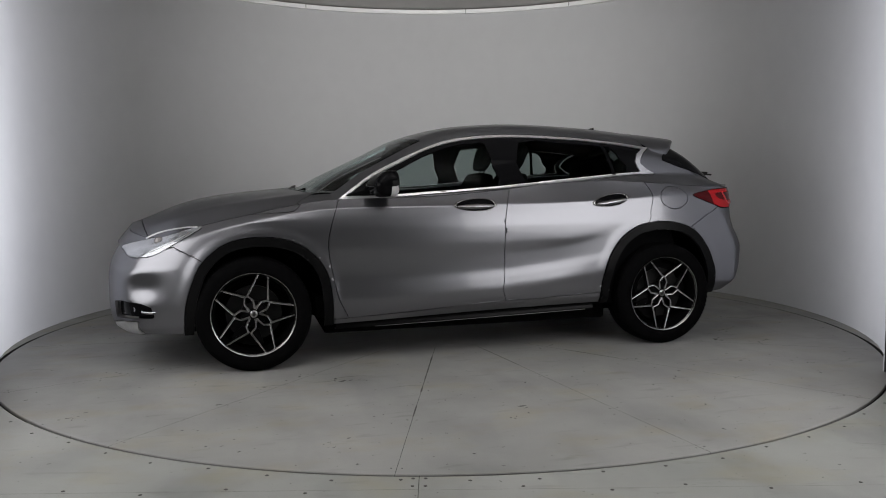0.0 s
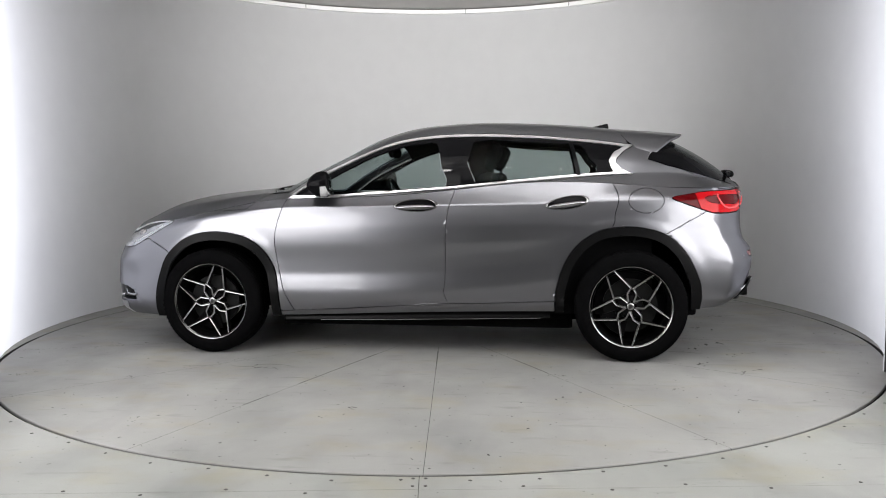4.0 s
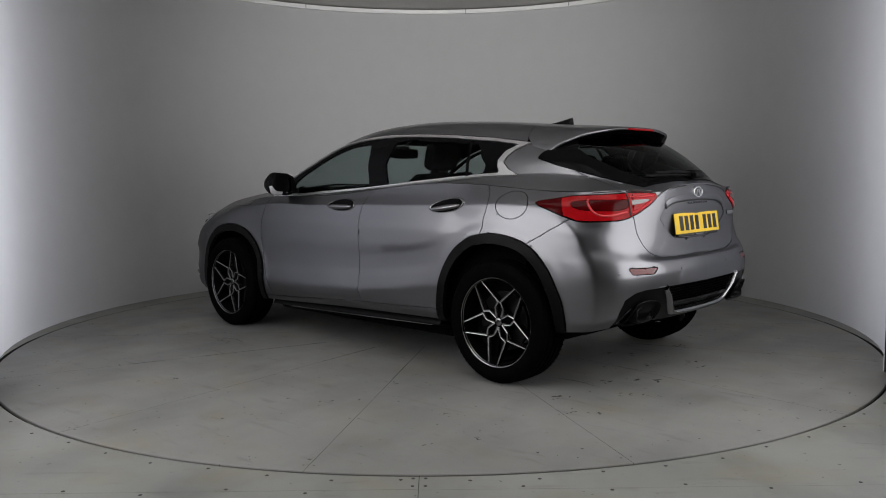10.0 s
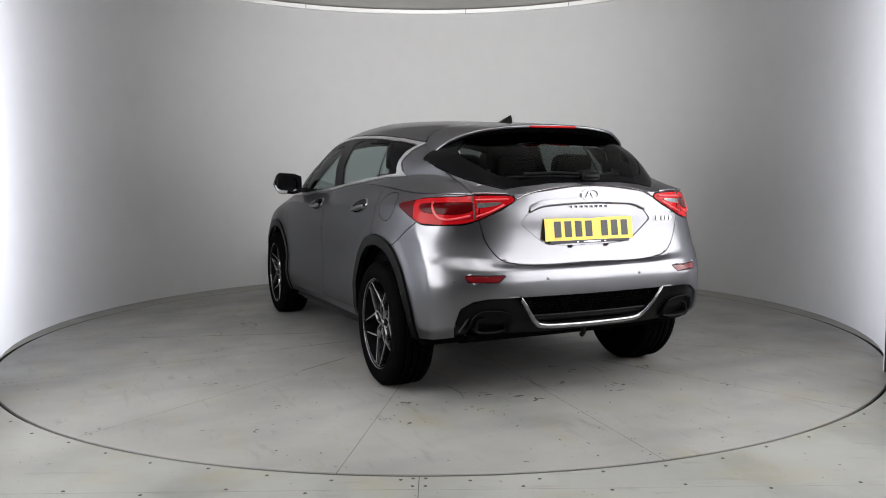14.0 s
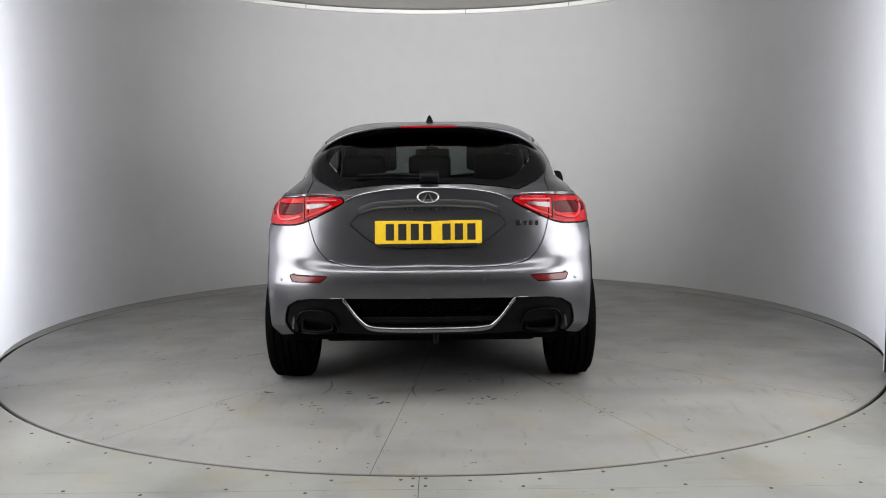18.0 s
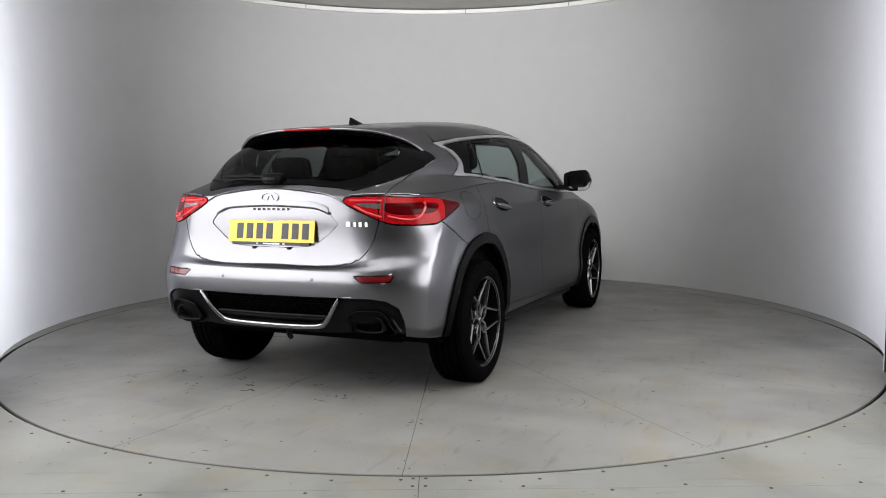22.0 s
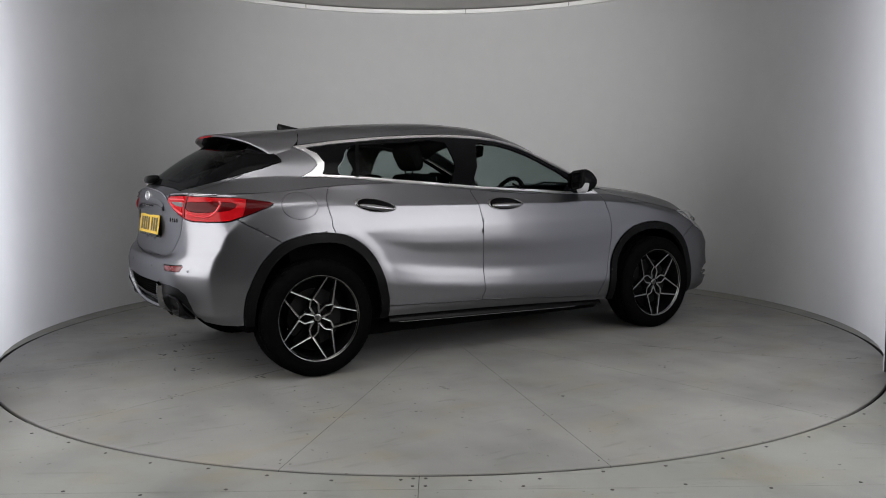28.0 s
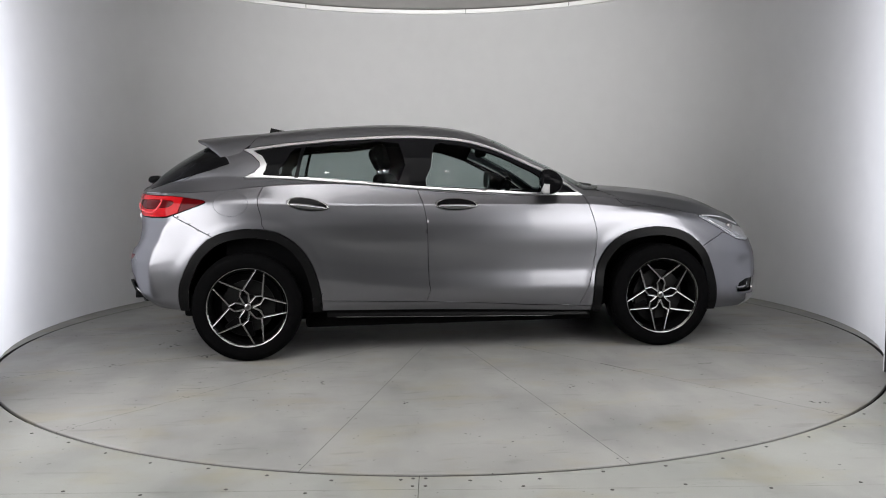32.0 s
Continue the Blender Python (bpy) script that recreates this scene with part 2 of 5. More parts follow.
def arc_wall(name, d0, d1, m, label, thick=0.03, steps=160):
    bm = bmesh.new()
    a0, a1 = radians(d0), radians(d1)
    rows = []
    for i in range(steps + 1):
        a = a0 + (a1 - a0) * i / steps
        c, s = math.cos(a), math.sin(a)
        prof = [(WALL_R, 0.0), (WALL_R, 0.8), (WALL_R, 1.6), (WALL_R, 2.3), (WALL_R, WALL_H)]
        if thick:
            prof += [(WALL_R + thick, WALL_H), (WALL_R + thick, 0.0), (WALL_R, 0.0)]
        rows.append([(WALL_C[0] + r * c, WALL_C[1] + r * s, z) for r, z in prof])
    grid_bm(rows, bm)
    if thick:
        for row in (rows[0], rows[-1]):
            bm.faces.new([bm.verts.new(p) for p in row[:-1]])
    bmesh.ops.remove_doubles(bm, verts=bm.verts[:], dist=0.0005)
    ob = obj(name, bm, m)
    ob.data.set_sharp_from_angle(angle=radians(40))
    return tagged(ob, label, "wall", kind="structure")


arc_wall("wall_round", -90 + OPEN, 270 - OPEN, M_WALL, "smooth light grey curved studio wall with backlit ends", thick=0)


def ring(name, r0, r1, z0, z1, c, m, label, cat, n=160, a0=0.0, a1=360.0):
    bm = bmesh.new()
    rows = []
    for i in range(n + 1):
        a = radians(a0 + (a1 - a0) * i / n)
        rows.append([(c[0] + r * math.cos(a), c[1] + r * math.sin(a), z) for r, z in ((r0, z0), (r1, z0), (r1, z1), (r0, z1), (r0, z0))])
    grid_bm(rows, bm)
    bmesh.ops.remove_doubles(bm, verts=bm.verts[:], dist=0.0005)
    bmesh.ops.recalc_face_normals(bm, faces=bm.faces[:])
    ob = obj(name, bm, m)
    ob.data.set_sharp_from_angle(angle=radians(40))
    return tagged(ob, label, cat, kind="structure")


ring("trim", WALL_R - 0.025, WALL_R + 0.05, WALL_H + 0.002, WALL_H + 0.045, WALL_C, M_TRIMW, "white ring trim where the curved wall meets the ceiling", "trim", a0=-90 + OPEN, a1=270 - OPEN)
for k, a in enumerate((84.0, 62.0, 118.0, 140.0, 40.0)):
    c, s = math.cos(radians(a)), math.sin(radians(a))
    o = WALL_C[0] + (WALL_R - 0.028) * c, WALL_C[1] + (WALL_R - 0.028) * s
    bm = box_bm(-0.002, -0.003, WALL_H + .004, 0.001, 0.003, WALL_H + 0.044)
    j = obj("trim_joint", bm, M_SEAMSOFT)
    j.matrix_world = Matrix.Translation((o[0], o[1], 0)) @ pose(0, 0, 0, 0, 0, a)
    tagged(j, "thin butt joint in the white ring trim", "trim", kind="structure")

# ceiling with the room above the opening
bm = bmesh.new()
box_bm(-6, -9, WALL_H + 0.06, 6, 4.2, WALL_H + 0.16, bm=bm)
tagged(obj("ceiling", bm, M_CEIL, smooth=False), "plain grey painted studio ceiling", "ceiling", kind="structure")

# dark booth behind the camera
for name, b in (("wall_south", (-6, -9.12, 0, 6, -9, 3.03)), ("wall_west", (-6.12, -9, 0, -6, 4.2, 3.03)), ("wall_east", (6, -9, 0, 6.12, 4.2, 3.03)), ("wall_north", (-6, 4.2, 0, 6, 4.32, 3.03))):
    tagged(obj(name, box_bm(*b), M_DARK, smooth=False), "dark painted wall of the camera booth", "wall", kind="structure")


# floor: fixed plates round the table
def floor_sheet():
    bm = bmesh.new()
    n = 180
    inner = [TABLE_R + (0.003 + 0.017 * min(1, max(0, .25 - math.sin(2 * math.pi * i / n)) * 2)) for i in range(n)]
    ri = [bm.verts.new((inner[i] * math.cos(2 * math.pi * i / n), inner[i] * math.sin(2 * math.pi * i / n), 0)) for i in range(n)]
    rd = [bm.verts.new((inner[i] * math.cos(2 * math.pi * i / n), inner[i] * math.sin(2 * math.pi * i / n), -0.04)) for i in range(n)]
    ro = []
    for i in range(n):
        a = 2 * math.pi * i / n
        c, s = math.cos(a), math.sin(a)
        k = min(6.2 / max(abs(c), 1e-6), (9.1 if s < 0 else 4.3) / max(abs(s), 1e-6))
        ro.append(bm.verts.new((c * k, s * k, 0)))
    for i in range(n):
        j = (i + 1) % n
        bm.faces.new((ri[i], ro[i], ro[j], ri[j]))
        bm.faces.new((rd[i], ri[i], ri[j], rd[j]))
    bm.faces.new(rd)
    ob = obj("floor", bm, [M_FLOOR_OUT, M_RUBBER], smooth=False)
    for p in ob.data.polygons:
        if abs(p.normal.z) < 0.5 or p.center.z < -0.01:
            p.material_index = 1
    return tagged(ob, "scuffed grey painted floor plates round the turntable", "floor", kind="structure")


floor_sheet()


def seam(name, a, b, w, m, parent=None, z=0.0025, label="dark joint line between two floor plates"):
    a, b = Vector((*a, 0)), Vector((*b, 0))
    d = (b - a).normalized()
    nrm = Vector((-d.y, d.x, 0)) * w / 2
    bm = bmesh.new()
    k = max(2, int((b - a).length / 0.05))
    rows = []
    for i in range(k + 1):
        p = a.lerp(b, i / k)
        ww = 0.6 + 0.7 * noise.noise(p * 9)
        rows.append([p - nrm * ww + Vector((0, 0, z)), p + nrm * ww + Vector((0, 0, z))])
    grid_bm(rows, bm, flip=True)
    ob = obj(name, bm, m, parent, smooth=False)
    return tagged(ob, label, "" if parent else "joint", kind="" if parent else "structure")


seam("floor_joint", (-0.088, -2.958), (-0.087, -3.60), 0.006, M_SEAM)
seam("floor_joint", (-0.087, -3.094), (-2.6, -3.094), 0.004, M_SEAMSOFT)
seam("floor_joint", (-0.087, -3.100), (2.6, -3.100), 0.003, M_SEAMSOFT)
seam("floor_joint", (1.75, -2.64), (3.4, -3.0), 0.004, M_SEAMSOFT)

# ---- turntable ----
table = tagged(new("turntable"), "round grey steel turntable plate flush with the floor", "turntable")


def table_top():
    bm = lathe([(0.0, -0.012), (1.4, -0.012), (TABLE_R - .002, -0.012), (TABLE_R - .002, -0.035)], 180, "z")
    bmesh.ops.remove_doubles(bm, verts=bm.verts[:], dist=0.0001)
    bmesh.ops.recalc_face_normals(bm, faces=bm.faces[:])
    part("base_disc", bm, M_RUBBER, table, "dark base under the plates", smooth=False)
    bm = lathe([(0.0, 0.0), (0.30, 0.0), (0.6035, 0.0), (0.6035, -0.012)], 96, "z")
    bmesh.ops.remove_doubles(bm, verts=bm.verts[:], dist=0.0001)
    bmesh.ops.recalc_face_normals(bm, faces=bm.faces[:])
    part("centre_plate", bm, M_FLOOR, table, smooth=False)
    step = 2 * math.pi / 14
    for k in range(14):
        a0 = radians(71.8) + k * step
        bm = bmesh.new()
        rows = []
        for i in range(15):
            row = []
            for r in (.604, 1.0, 1.6, 2.3, TABLE_R - .004, TABLE_R):
                g = .0011 / r
                a = a0 + g + (step - 2 * g) * i / 14
                row.append((r * math.cos(a), r * math.sin(a), -.003 if r == TABLE_R else 0.0))
            row.append((row[-1][0], row[-1][1], -.014))
            rows.append(row)
        grid_bm(rows, bm)
        bmesh.ops.recalc_face_normals(bm, faces=bm.faces[:])
        if sum(f.normal.z for f in bm.faces) < 0:
            bmesh.ops.reverse_faces(bm, faces=bm.faces[:])
        part("plate", bm, M_FLOOR, table, smooth=False)


table_top()


def flakes(parent):
    """Scuffs, chips of tyre black and screw heads on the plates."""
    rng = random.Random(5)
    bm = bmesh.new()

    def chip(x, y, ln, wd, ang, z=.0016):
        n = 7
        vs = []
        for i in range(n):
            a = 2 * math.pi * i / n
            r = rng.uniform(.55, 1.1)
            px, py = ln * r * math.cos(a), wd * r * math.sin(a)
            vs.append(bm.verts.new((x + px * math.cos(ang) - py * math.sin(ang), y + px * math.sin(ang) + py * math.cos(ang), z)))
        bm.faces.new(vs)

    for x, y, s_ in ((2.26, 1.66, .02), (1.12, 2.40, .022), (-1.75, .90, .035), (-1.72, .96, .03), (1.60, -2.25, .03), (1.66, -2.27, .018), (-1.64, -.63, .04), (-1.58, -.60, .025), (-1.51, 1.54, .022), (-2.87, -.09, .014), (1.9, -.9, .03), (-.4, -1.9, .035), (.5, -1.75, .045), (.62, -1.7, .03), (-2.1, .6, .03), (2.0, .7, .04), (-.9, 1.8, .04), (1.45, -1.35, .05), (-1.2, -1.75, .03), (.1, 2.1, .04), (2.35, -.4, .03), (.90, 1.29, .05), (.96, 1.26, .04), (.80, 1.33, .03), (-.85, 1.10, .02), (2.18, .74, .03), (1.59, 1.6, .03), (1.38, 1.35, .03), (1.20, 1.23, .03), (1.13, 1.14, .03), (1.12, 2.37, .03), (2.3, 1.65, .03), (-.47, .83, .03), (-.57, .78, .03), (-.78, .78, .03), (-.91, 1.29, .03), (-1.7, .59, .03), (-1.94, .69, .04), (-2.04, 1.06, .04), (-1.86, 1.7, .03), (-.66, 2.13, .02), (-1.33, 2.51, .02), (-1.53, 1.53, .03), (-1.94, 1.11, .04), (-2.02, .62, .04), (-1.96, .27, .05), (-1.86, -.25, .06), (-1.94, -.17, .05), (-1.55, -.6, .06), (-2.12, -.81, .04), (-1.74, .5, .06), (-1.84, .35, .06), (-1.73, .92, .06), (-1.5, -.18, .05), (-1.39, -.14, .05), (-1.04, .29, .04), (-.88, -1.43, .05), (1.3, -2.23, .03), (1.65, -2.25, .03), (-1.77, 1.92, .03), (-1.71, .02, .05), (2.57, -.93, .03)):
        for i in range(3):
            chip(x + rng.uniform(-s_, s_), y + rng.uniform(-s_, s_), s_ * rng.uniform(.2, .55), s_ * rng.uniform(.08, .2), rng.uniform(0, 6.28))
    for i in range(260):
        r, a = math.sqrt(rng.uniform(.3, 1)) * 2.85, rng.uniform(0, 6.283)
        chip(r * math.cos(a), r * math.sin(a), rng.uniform(.003, .014), rng.uniform(.002, .006), rng.uniform(0, 6.28))
    for k in range(14):
        a = radians(71.8 + k * 360 / 14)
        for r in (1.55, 2.25, 2.88):
            for sg in (-1, 1):
                chip(r * math.cos(a) - sg * .022 * math.sin(a), r * math.sin(a) + sg * .022 * math.cos(a), .006, .006, 0)
    for f in bm.faces:
        if f.normal.z < 0:
            f.normal_flip()
    o = part("scuffs_and_screws", bm, M_SEAM, parent, "dark scuffs, chips and screw heads", smooth=False)
    tagged(o, kind="stuff")
    # worn, broken black edges along parts of the joints
    for k, r0, r1 in ((0, .9, 1.75), (0, 2.0, 2.2), (1, .75, 1.25), (2, 1.1, 1.5), (5, 1.45, 1.75), (9, 1.5, 1.8)):
        a = radians(71.8 + k * 360 / 14)
        seam("chipped_joint", (r0 * math.cos(a), r0 * math.sin(a)), (r1 * math.cos(a), r1 * math.sin(a)), .010, M_SEAM, parent, .0012, "chipped black joint edge")
    # curved tyre scuffs near the wheel tracks
    for x0, y0, ln, bend, w in ((1.30, 1.30, .22, .02, .006), (-1.62, .60, .35, .04, .012), (-1.70, .15, .30, -.03, .010), (-1.52, -.35, .25, .03, .010), (.85, 1.22, .30, .05, .010), (1.02, 1.30, .22, -.04, .007), (.60, 1.52, .25, .03, .006), (-1.55, -1.45, .22, .04, .006)):
        bm = bmesh.new()
        rows = []
        for i in range(13):
            u = i / 12
            x, y = x0 + ln * (u - .5), y0 + bend * (4 * (u - .5) ** 2)
            ww = w * (1 - (2 * u - 1) ** 2) + .001
            rows.append([(x, y - ww / 2, .0014), (x, y + ww / 2, .0014)])
        grid_bm(rows, bm, flip=True)
        part("tyre_scuff", bm, M_SEAMSOFT, parent, "curved grey tyre scuff", smooth=False)


flakes(table)


def fixed_screws():
    """Countersunk screw heads round the rim and along the joints of the fixed floor."""
    spots = [((TABLE_R + .055 + .012 * (k % 3)) * math.cos(radians(a)), (TABLE_R + .055 + .012 * (k % 3)) * math.sin(radians(a))) for k, a in enumerate(range(222, 320, 5))]
    spots += [(-.087 + s_ * .024, y) for s_ in (-1, 1) for y in (-2.985, -3.06, -3.2, -3.34)]
    spots += [(x, -3.094 + .022 * (1 if k % 2 else -1)) for k, x in enumerate((-1.7, -1.4, -1.1, -.8, -.5, .3, .62, .9, 1.2, 1.55))]
    shared = None
    floor = bpy.data.objects["floor"]
    for x, y in spots:
        if shared is None:
            o = part("floor_screw", lathe([(.0, .0012), (.0065, .0012), (.0078, .0)], 8, "z"), M_SEAM, floor, "dark screw head", False)
            shared = o.data
        else:
            o = new("floor_screw", shared)
            o.parent = floor
        o.location = (x, y, .0015)


fixed_screws()

# ---- studio lamps: two tall lit panels at the ends of the wall, assumed floodlights over the camera ----
def light_box(sgn):
    """Behind the end of the fabric wall: one upright tube, and an added dark shell that stops its light leaking."""
    name = "east" if sgn > 0 else "west"
    span = (-90 + OPEN, GLOW)
    bm = bmesh.new()
    rows = []
    for i in range(25):
        a = radians(span[0] + (span[1] - span[0]) * i / 24)
        rows.append([(WALL_C[0] + sgn * r * math.cos(a), WALL_C[1] + r * math.sin(a), z) for r, z in ((WALL_R + 1.5, 0.0), (WALL_R + 1.5, 1.5), (WALL_R + 1.5, WALL_H + .05))])
    grid_bm(rows, bm)
    for a in (radians(span[0]), radians(span[1])):
        grid_bm([[(WALL_C[0] + sgn * r * math.cos(a), WALL_C[1] + r * math.sin(a), z) for z in (0, WALL_H + .05)] for r in (WALL_R + .004, WALL_R + 1.5)], bm)
    tagged(obj("lamp_leak_shell", bm, M_DARK, smooth=False), "unseen dark shell added to hold in the light behind the wall end", "lamp box", kind="structure")
    a = radians(TUBE_A)
    p = Vector((WALL_C[0] + sgn * (WALL_R + TUBE_D) * math.cos(a), WALL_C[1] + (WALL_R + TUBE_D) * math.sin(a), WALL_H / 2))
    li = bpy.data.lights.new("wall_end_lamp", "AREA")
    li.shape, li.size, li.size_y, li.energy, li.color = "RECTANGLE", .30, 2.85, TUBE_W * (.5 if sgn > 0 else .9), (0.93, 0.95, 1.0)
    lo = new("wall_end_lamp_" + name, li)
    lo.matrix_world = look(p, (WALL_C[0] + sgn * WALL_R * math.cos(a), WALL_C[1] + WALL_R * math.sin(a), WALL_H / 2))


TUBE_A, TUBE_D, TUBE_W = -20.5, 1.24, 119.0
light_box(1), light_box(-1)


def softbox(sgn):
    """A long upright lit screen beside the camera's opening, out of view."""
    sb = tagged(new("softbox"), "tall white fabric softbox screen beside the opening", "softbox", group="side softboxes")
    a, b = Vector((sgn * 2.565, -1.52, 0)), Vector((sgn * 1.80, -3.72, 0))
    c, d = (a + b) / 2, (b - a) * sgn
    sb.matrix_world = pose(c.x, c.y, 0, 0, 0, math.degrees(math.atan2(-d.y, -d.x)))
    part("frame", box_bm(-1.17, .0, .50, 1.17, -.10, 2.08, .01), M_DARK, sb, "dark frame", False)
    bm = grid_bm([[(x, .004, z) for z in (.54, .9, 1.3, 1.7, 2.04)] for x in (-1.13, -.5, 0, .5, 1.13)])
    part("diffuser", bm, M_STRIP, sb, "glowing white fabric", False)
    for x in (-.95, .95):
        part("foot", box_bm(x - .03, -.12, 0, x + .03, -.02, .52, .005), M_DARK, sb, "", False)


softbox(1), softbox(-1)


def fill_panel(x):
    """A flat lit panel under the ceiling, over the opening: unseen, added to light the floor."""
    cp = tagged(new("ceiling_fill_panel"), "unseen flat white panel in a pale frame, added to light the floor", "ceiling light", group="ceiling light panels")
    cp.matrix_world = pose(x, -3.25, 2.90)
    part("frame", box_bm(-.92, -1.02, 0.006, .92, 1.02, .10, .01), M_TRIMW, cp, "pale frame", False)
    part("diffuser", box_bm(-.88, -.98, -.004, .88, .98, .004, .001), M_TOP, cp, "glowing white diffuser", False)


for x in (-1.0, 1.0):
    fill_panel(x)


# Unseen lamps: their number, lens size and place are made up.
def floodlight(x, y, z):
    fl = tagged(new("floodlight"), "unseen square floodlight assumed over the camera booth", "floodlight", group="booth floodlights")
    fl.matrix_world = look((x, y, z), (x * .8, 2.4, 1.2))
    part("body", box_bm(-.165, -.165, 0.004, .165, .165, .09, .01), M_DARK, fl, "", False)
    part("bracket", box_bm(-.015, .0, .02, .015, .26, .05, .003), M_DARK, fl, "", False)
    part("lens", box_bm(-.15, -.15, -.004, .15, .15, .004, .002), M_SPOT, fl, "bright lens", False)
    return fl


for x in (-2.1, -1.5, -.9, -.3, .3, .9, 1.5, 2.1):
    floodlight(x, -3.7 - .25 * (abs(x) < 1), 2.80)


def wall_spot(x):
    """An unseen spotlight with a lens, added to brighten the upper back wall."""
    fl = tagged(new("wall_fill_spot"), "unseen black spotlight added to brighten the upper back wall", "spotlight", group="booth floodlights")
    fl.matrix_world = look((x, -3.3, 2.80), (x * .6 + .15, 3.3, 2.05))
    part("body", lathe([(.0, .16), (.07, .16), (.085, .02), (.085, -.01), (.075, -.01), (.07, .01)], 24, "z"), M_DARK, fl)
    part("bracket", box_bm(-.015, .05, .05, .015, .24, .08, .003), M_DARK, fl, "", False)
    li = bpy.data.lights.new("wall_fill_lamp", "SPOT")
    li.energy, li.spot_size, li.spot_blend, li.shadow_soft_size, li.color = WASH, radians(62), 1.0, .06, (1.0, .985, .97)
    lo = new("wall_fill_lamp", li)
    lo.matrix_world = look((x, -3.3, 2.80), (x * .6 + .15, 3.3, 2.05)) @ Matrix.Translation((0, 0, -.02))


# Power of the added spots, set for a brighter wall centre.
WASH = 385.0
for x in (-.75, 0, .75):
    wall_spot(x)

# ---- car body surfaces ----
# car space: x forward, y to the car's left, z up, origin on the floor midway between the axles
OFF = Vector((0.032, 0.051, 0.0))
car = tagged(new("car"), "metallic grey five-door hatchback on dark alloy wheels", "car")


def spline(t, v, q):
    """Natural cubic spline through v at t, at the places q."""
    t, v, q = np.asarray(t, float), np.asarray(v, float), np.asarray(q, float)
    n = len(t)
    h = np.diff(t)
    A = np.zeros((n, n))
    rhs = np.zeros((n,) + v.shape[1:])
    A[0, 0] = A[-1, -1] = 1
    for i in range(1, n - 1):
        A[i, i - 1], A[i, i], A[i, i + 1] = h[i - 1], 2 * (h[i - 1] + h[i]), h[i]
        rhs[i] = 6 * ((v[i + 1] - v[i]) / h[i] - (v[i] - v[i - 1]) / h[i - 1])
    m = np.linalg.solve(A, rhs.reshape(n, -1)).reshape(rhs.shape)
    k = np.clip(np.searchsorted(t, q) - 1, 0, n - 2)
    sh = (slice(None),) + (None,) * (v.ndim - 1)
    a, b, hk = (t[k + 1] - q)[sh], (q - t[k])[sh], h[k][sh]
    return (m[k] * a**3 + m[k + 1] * b**3) / (6 * hk) + (v[k] / hk - m[k] * hk / 6) * a + (v[k + 1] / hk - m[k + 1] * hk / 6) * b


def pchip(t, v, q):
    """Shape-keeping cubic through v at t, at the places q."""
    t, v, q = np.asarray(t, float), np.asarray(v, float), np.asarray(q, float)
    h = np.diff(t)
    sh1 = (slice(None),) + (None,) * (v.ndim - 1)
    d = np.diff(v, axis=0) / h[sh1]
    m = np.zeros_like(v)
    m[0], m[-1] = d[0], d[-1]
    if len(t) > 2:
        w1, w2 = (2 * h[1:] + h[:-1])[sh1], (h[1:] + 2 * h[:-1])[sh1]
        same = d[:-1] * d[1:] > 0
        safe = np.where(same, d[:-1], 1), np.where(same, d[1:], 1)
        m[1:-1] = np.where(same, (w1 + w2) / (w1 / safe[0] + w2 / safe[1]), 0)
    k = np.clip(np.searchsorted(t, q) - 1, 0, len(t) - 2)
    hk = h[k][sh1]
    s = (q - t[k])[sh1] / hk
    return (1 + 2 * s) * (1 - s) ** 2 * v[k] + s * (1 - s) ** 2 * hk * m[k] + s * s * (3 - 2 * s) * v[k + 1] + s * s * (s - 1) * hk * m[k + 1]


# lower body: heights and half widths of nine lines along the side, by the place along the car
SIDE_X = [1.75, 1.35, 0.9, 0.4, -0.2, -0.8, -1.35, -1.7]
SIDE_Z = [
    [.235, .245, .252, .268, .288, .300, .31, .325],
    [.30, .295, .288, .308, .345, .362, .38, .41],
    [.42, .41, .39, .415, .45, .485, .50, .50],
    [.56, .58, .56, .57, .59, .61, .62, .61],
    [.62, .67, .66, .67, .69, .70, .70, .69],
    [.67, .74, .76, .77, .78, .785, .785, .77],
    [.72, .815, .86, .87, .88, .885, .885, .87],
    [.78, .886, .955, .962, .968, .975, .99, .985],
    [.84, .932, 1.008, 1.018, 1.055, 1.105, 1.085, 1.06]]
SIDE_Y = [
    [.81, .82, .838, .840, .840, .838, .82, .81],
    [.845, .857, .868, .868, .868, .866, .850, .832],
    [.860, .875, .880, .880, .880, .884, .872, .848],
    [.862, .880, .872, .864, .864, .874, .879, .854],
    [.861, .880, .874, .866, .866, .875, .880, .854],
    [.857, .878, .882, .878, .878, .881, .879, .851],
    [.850, .874, .888, .887, .886, .884, .873, .843],
    [.835, .864, .876, .880, .879, .874, .858, .826],
    [.79, .80, .814, .819, .816, .800, .795, .765]]
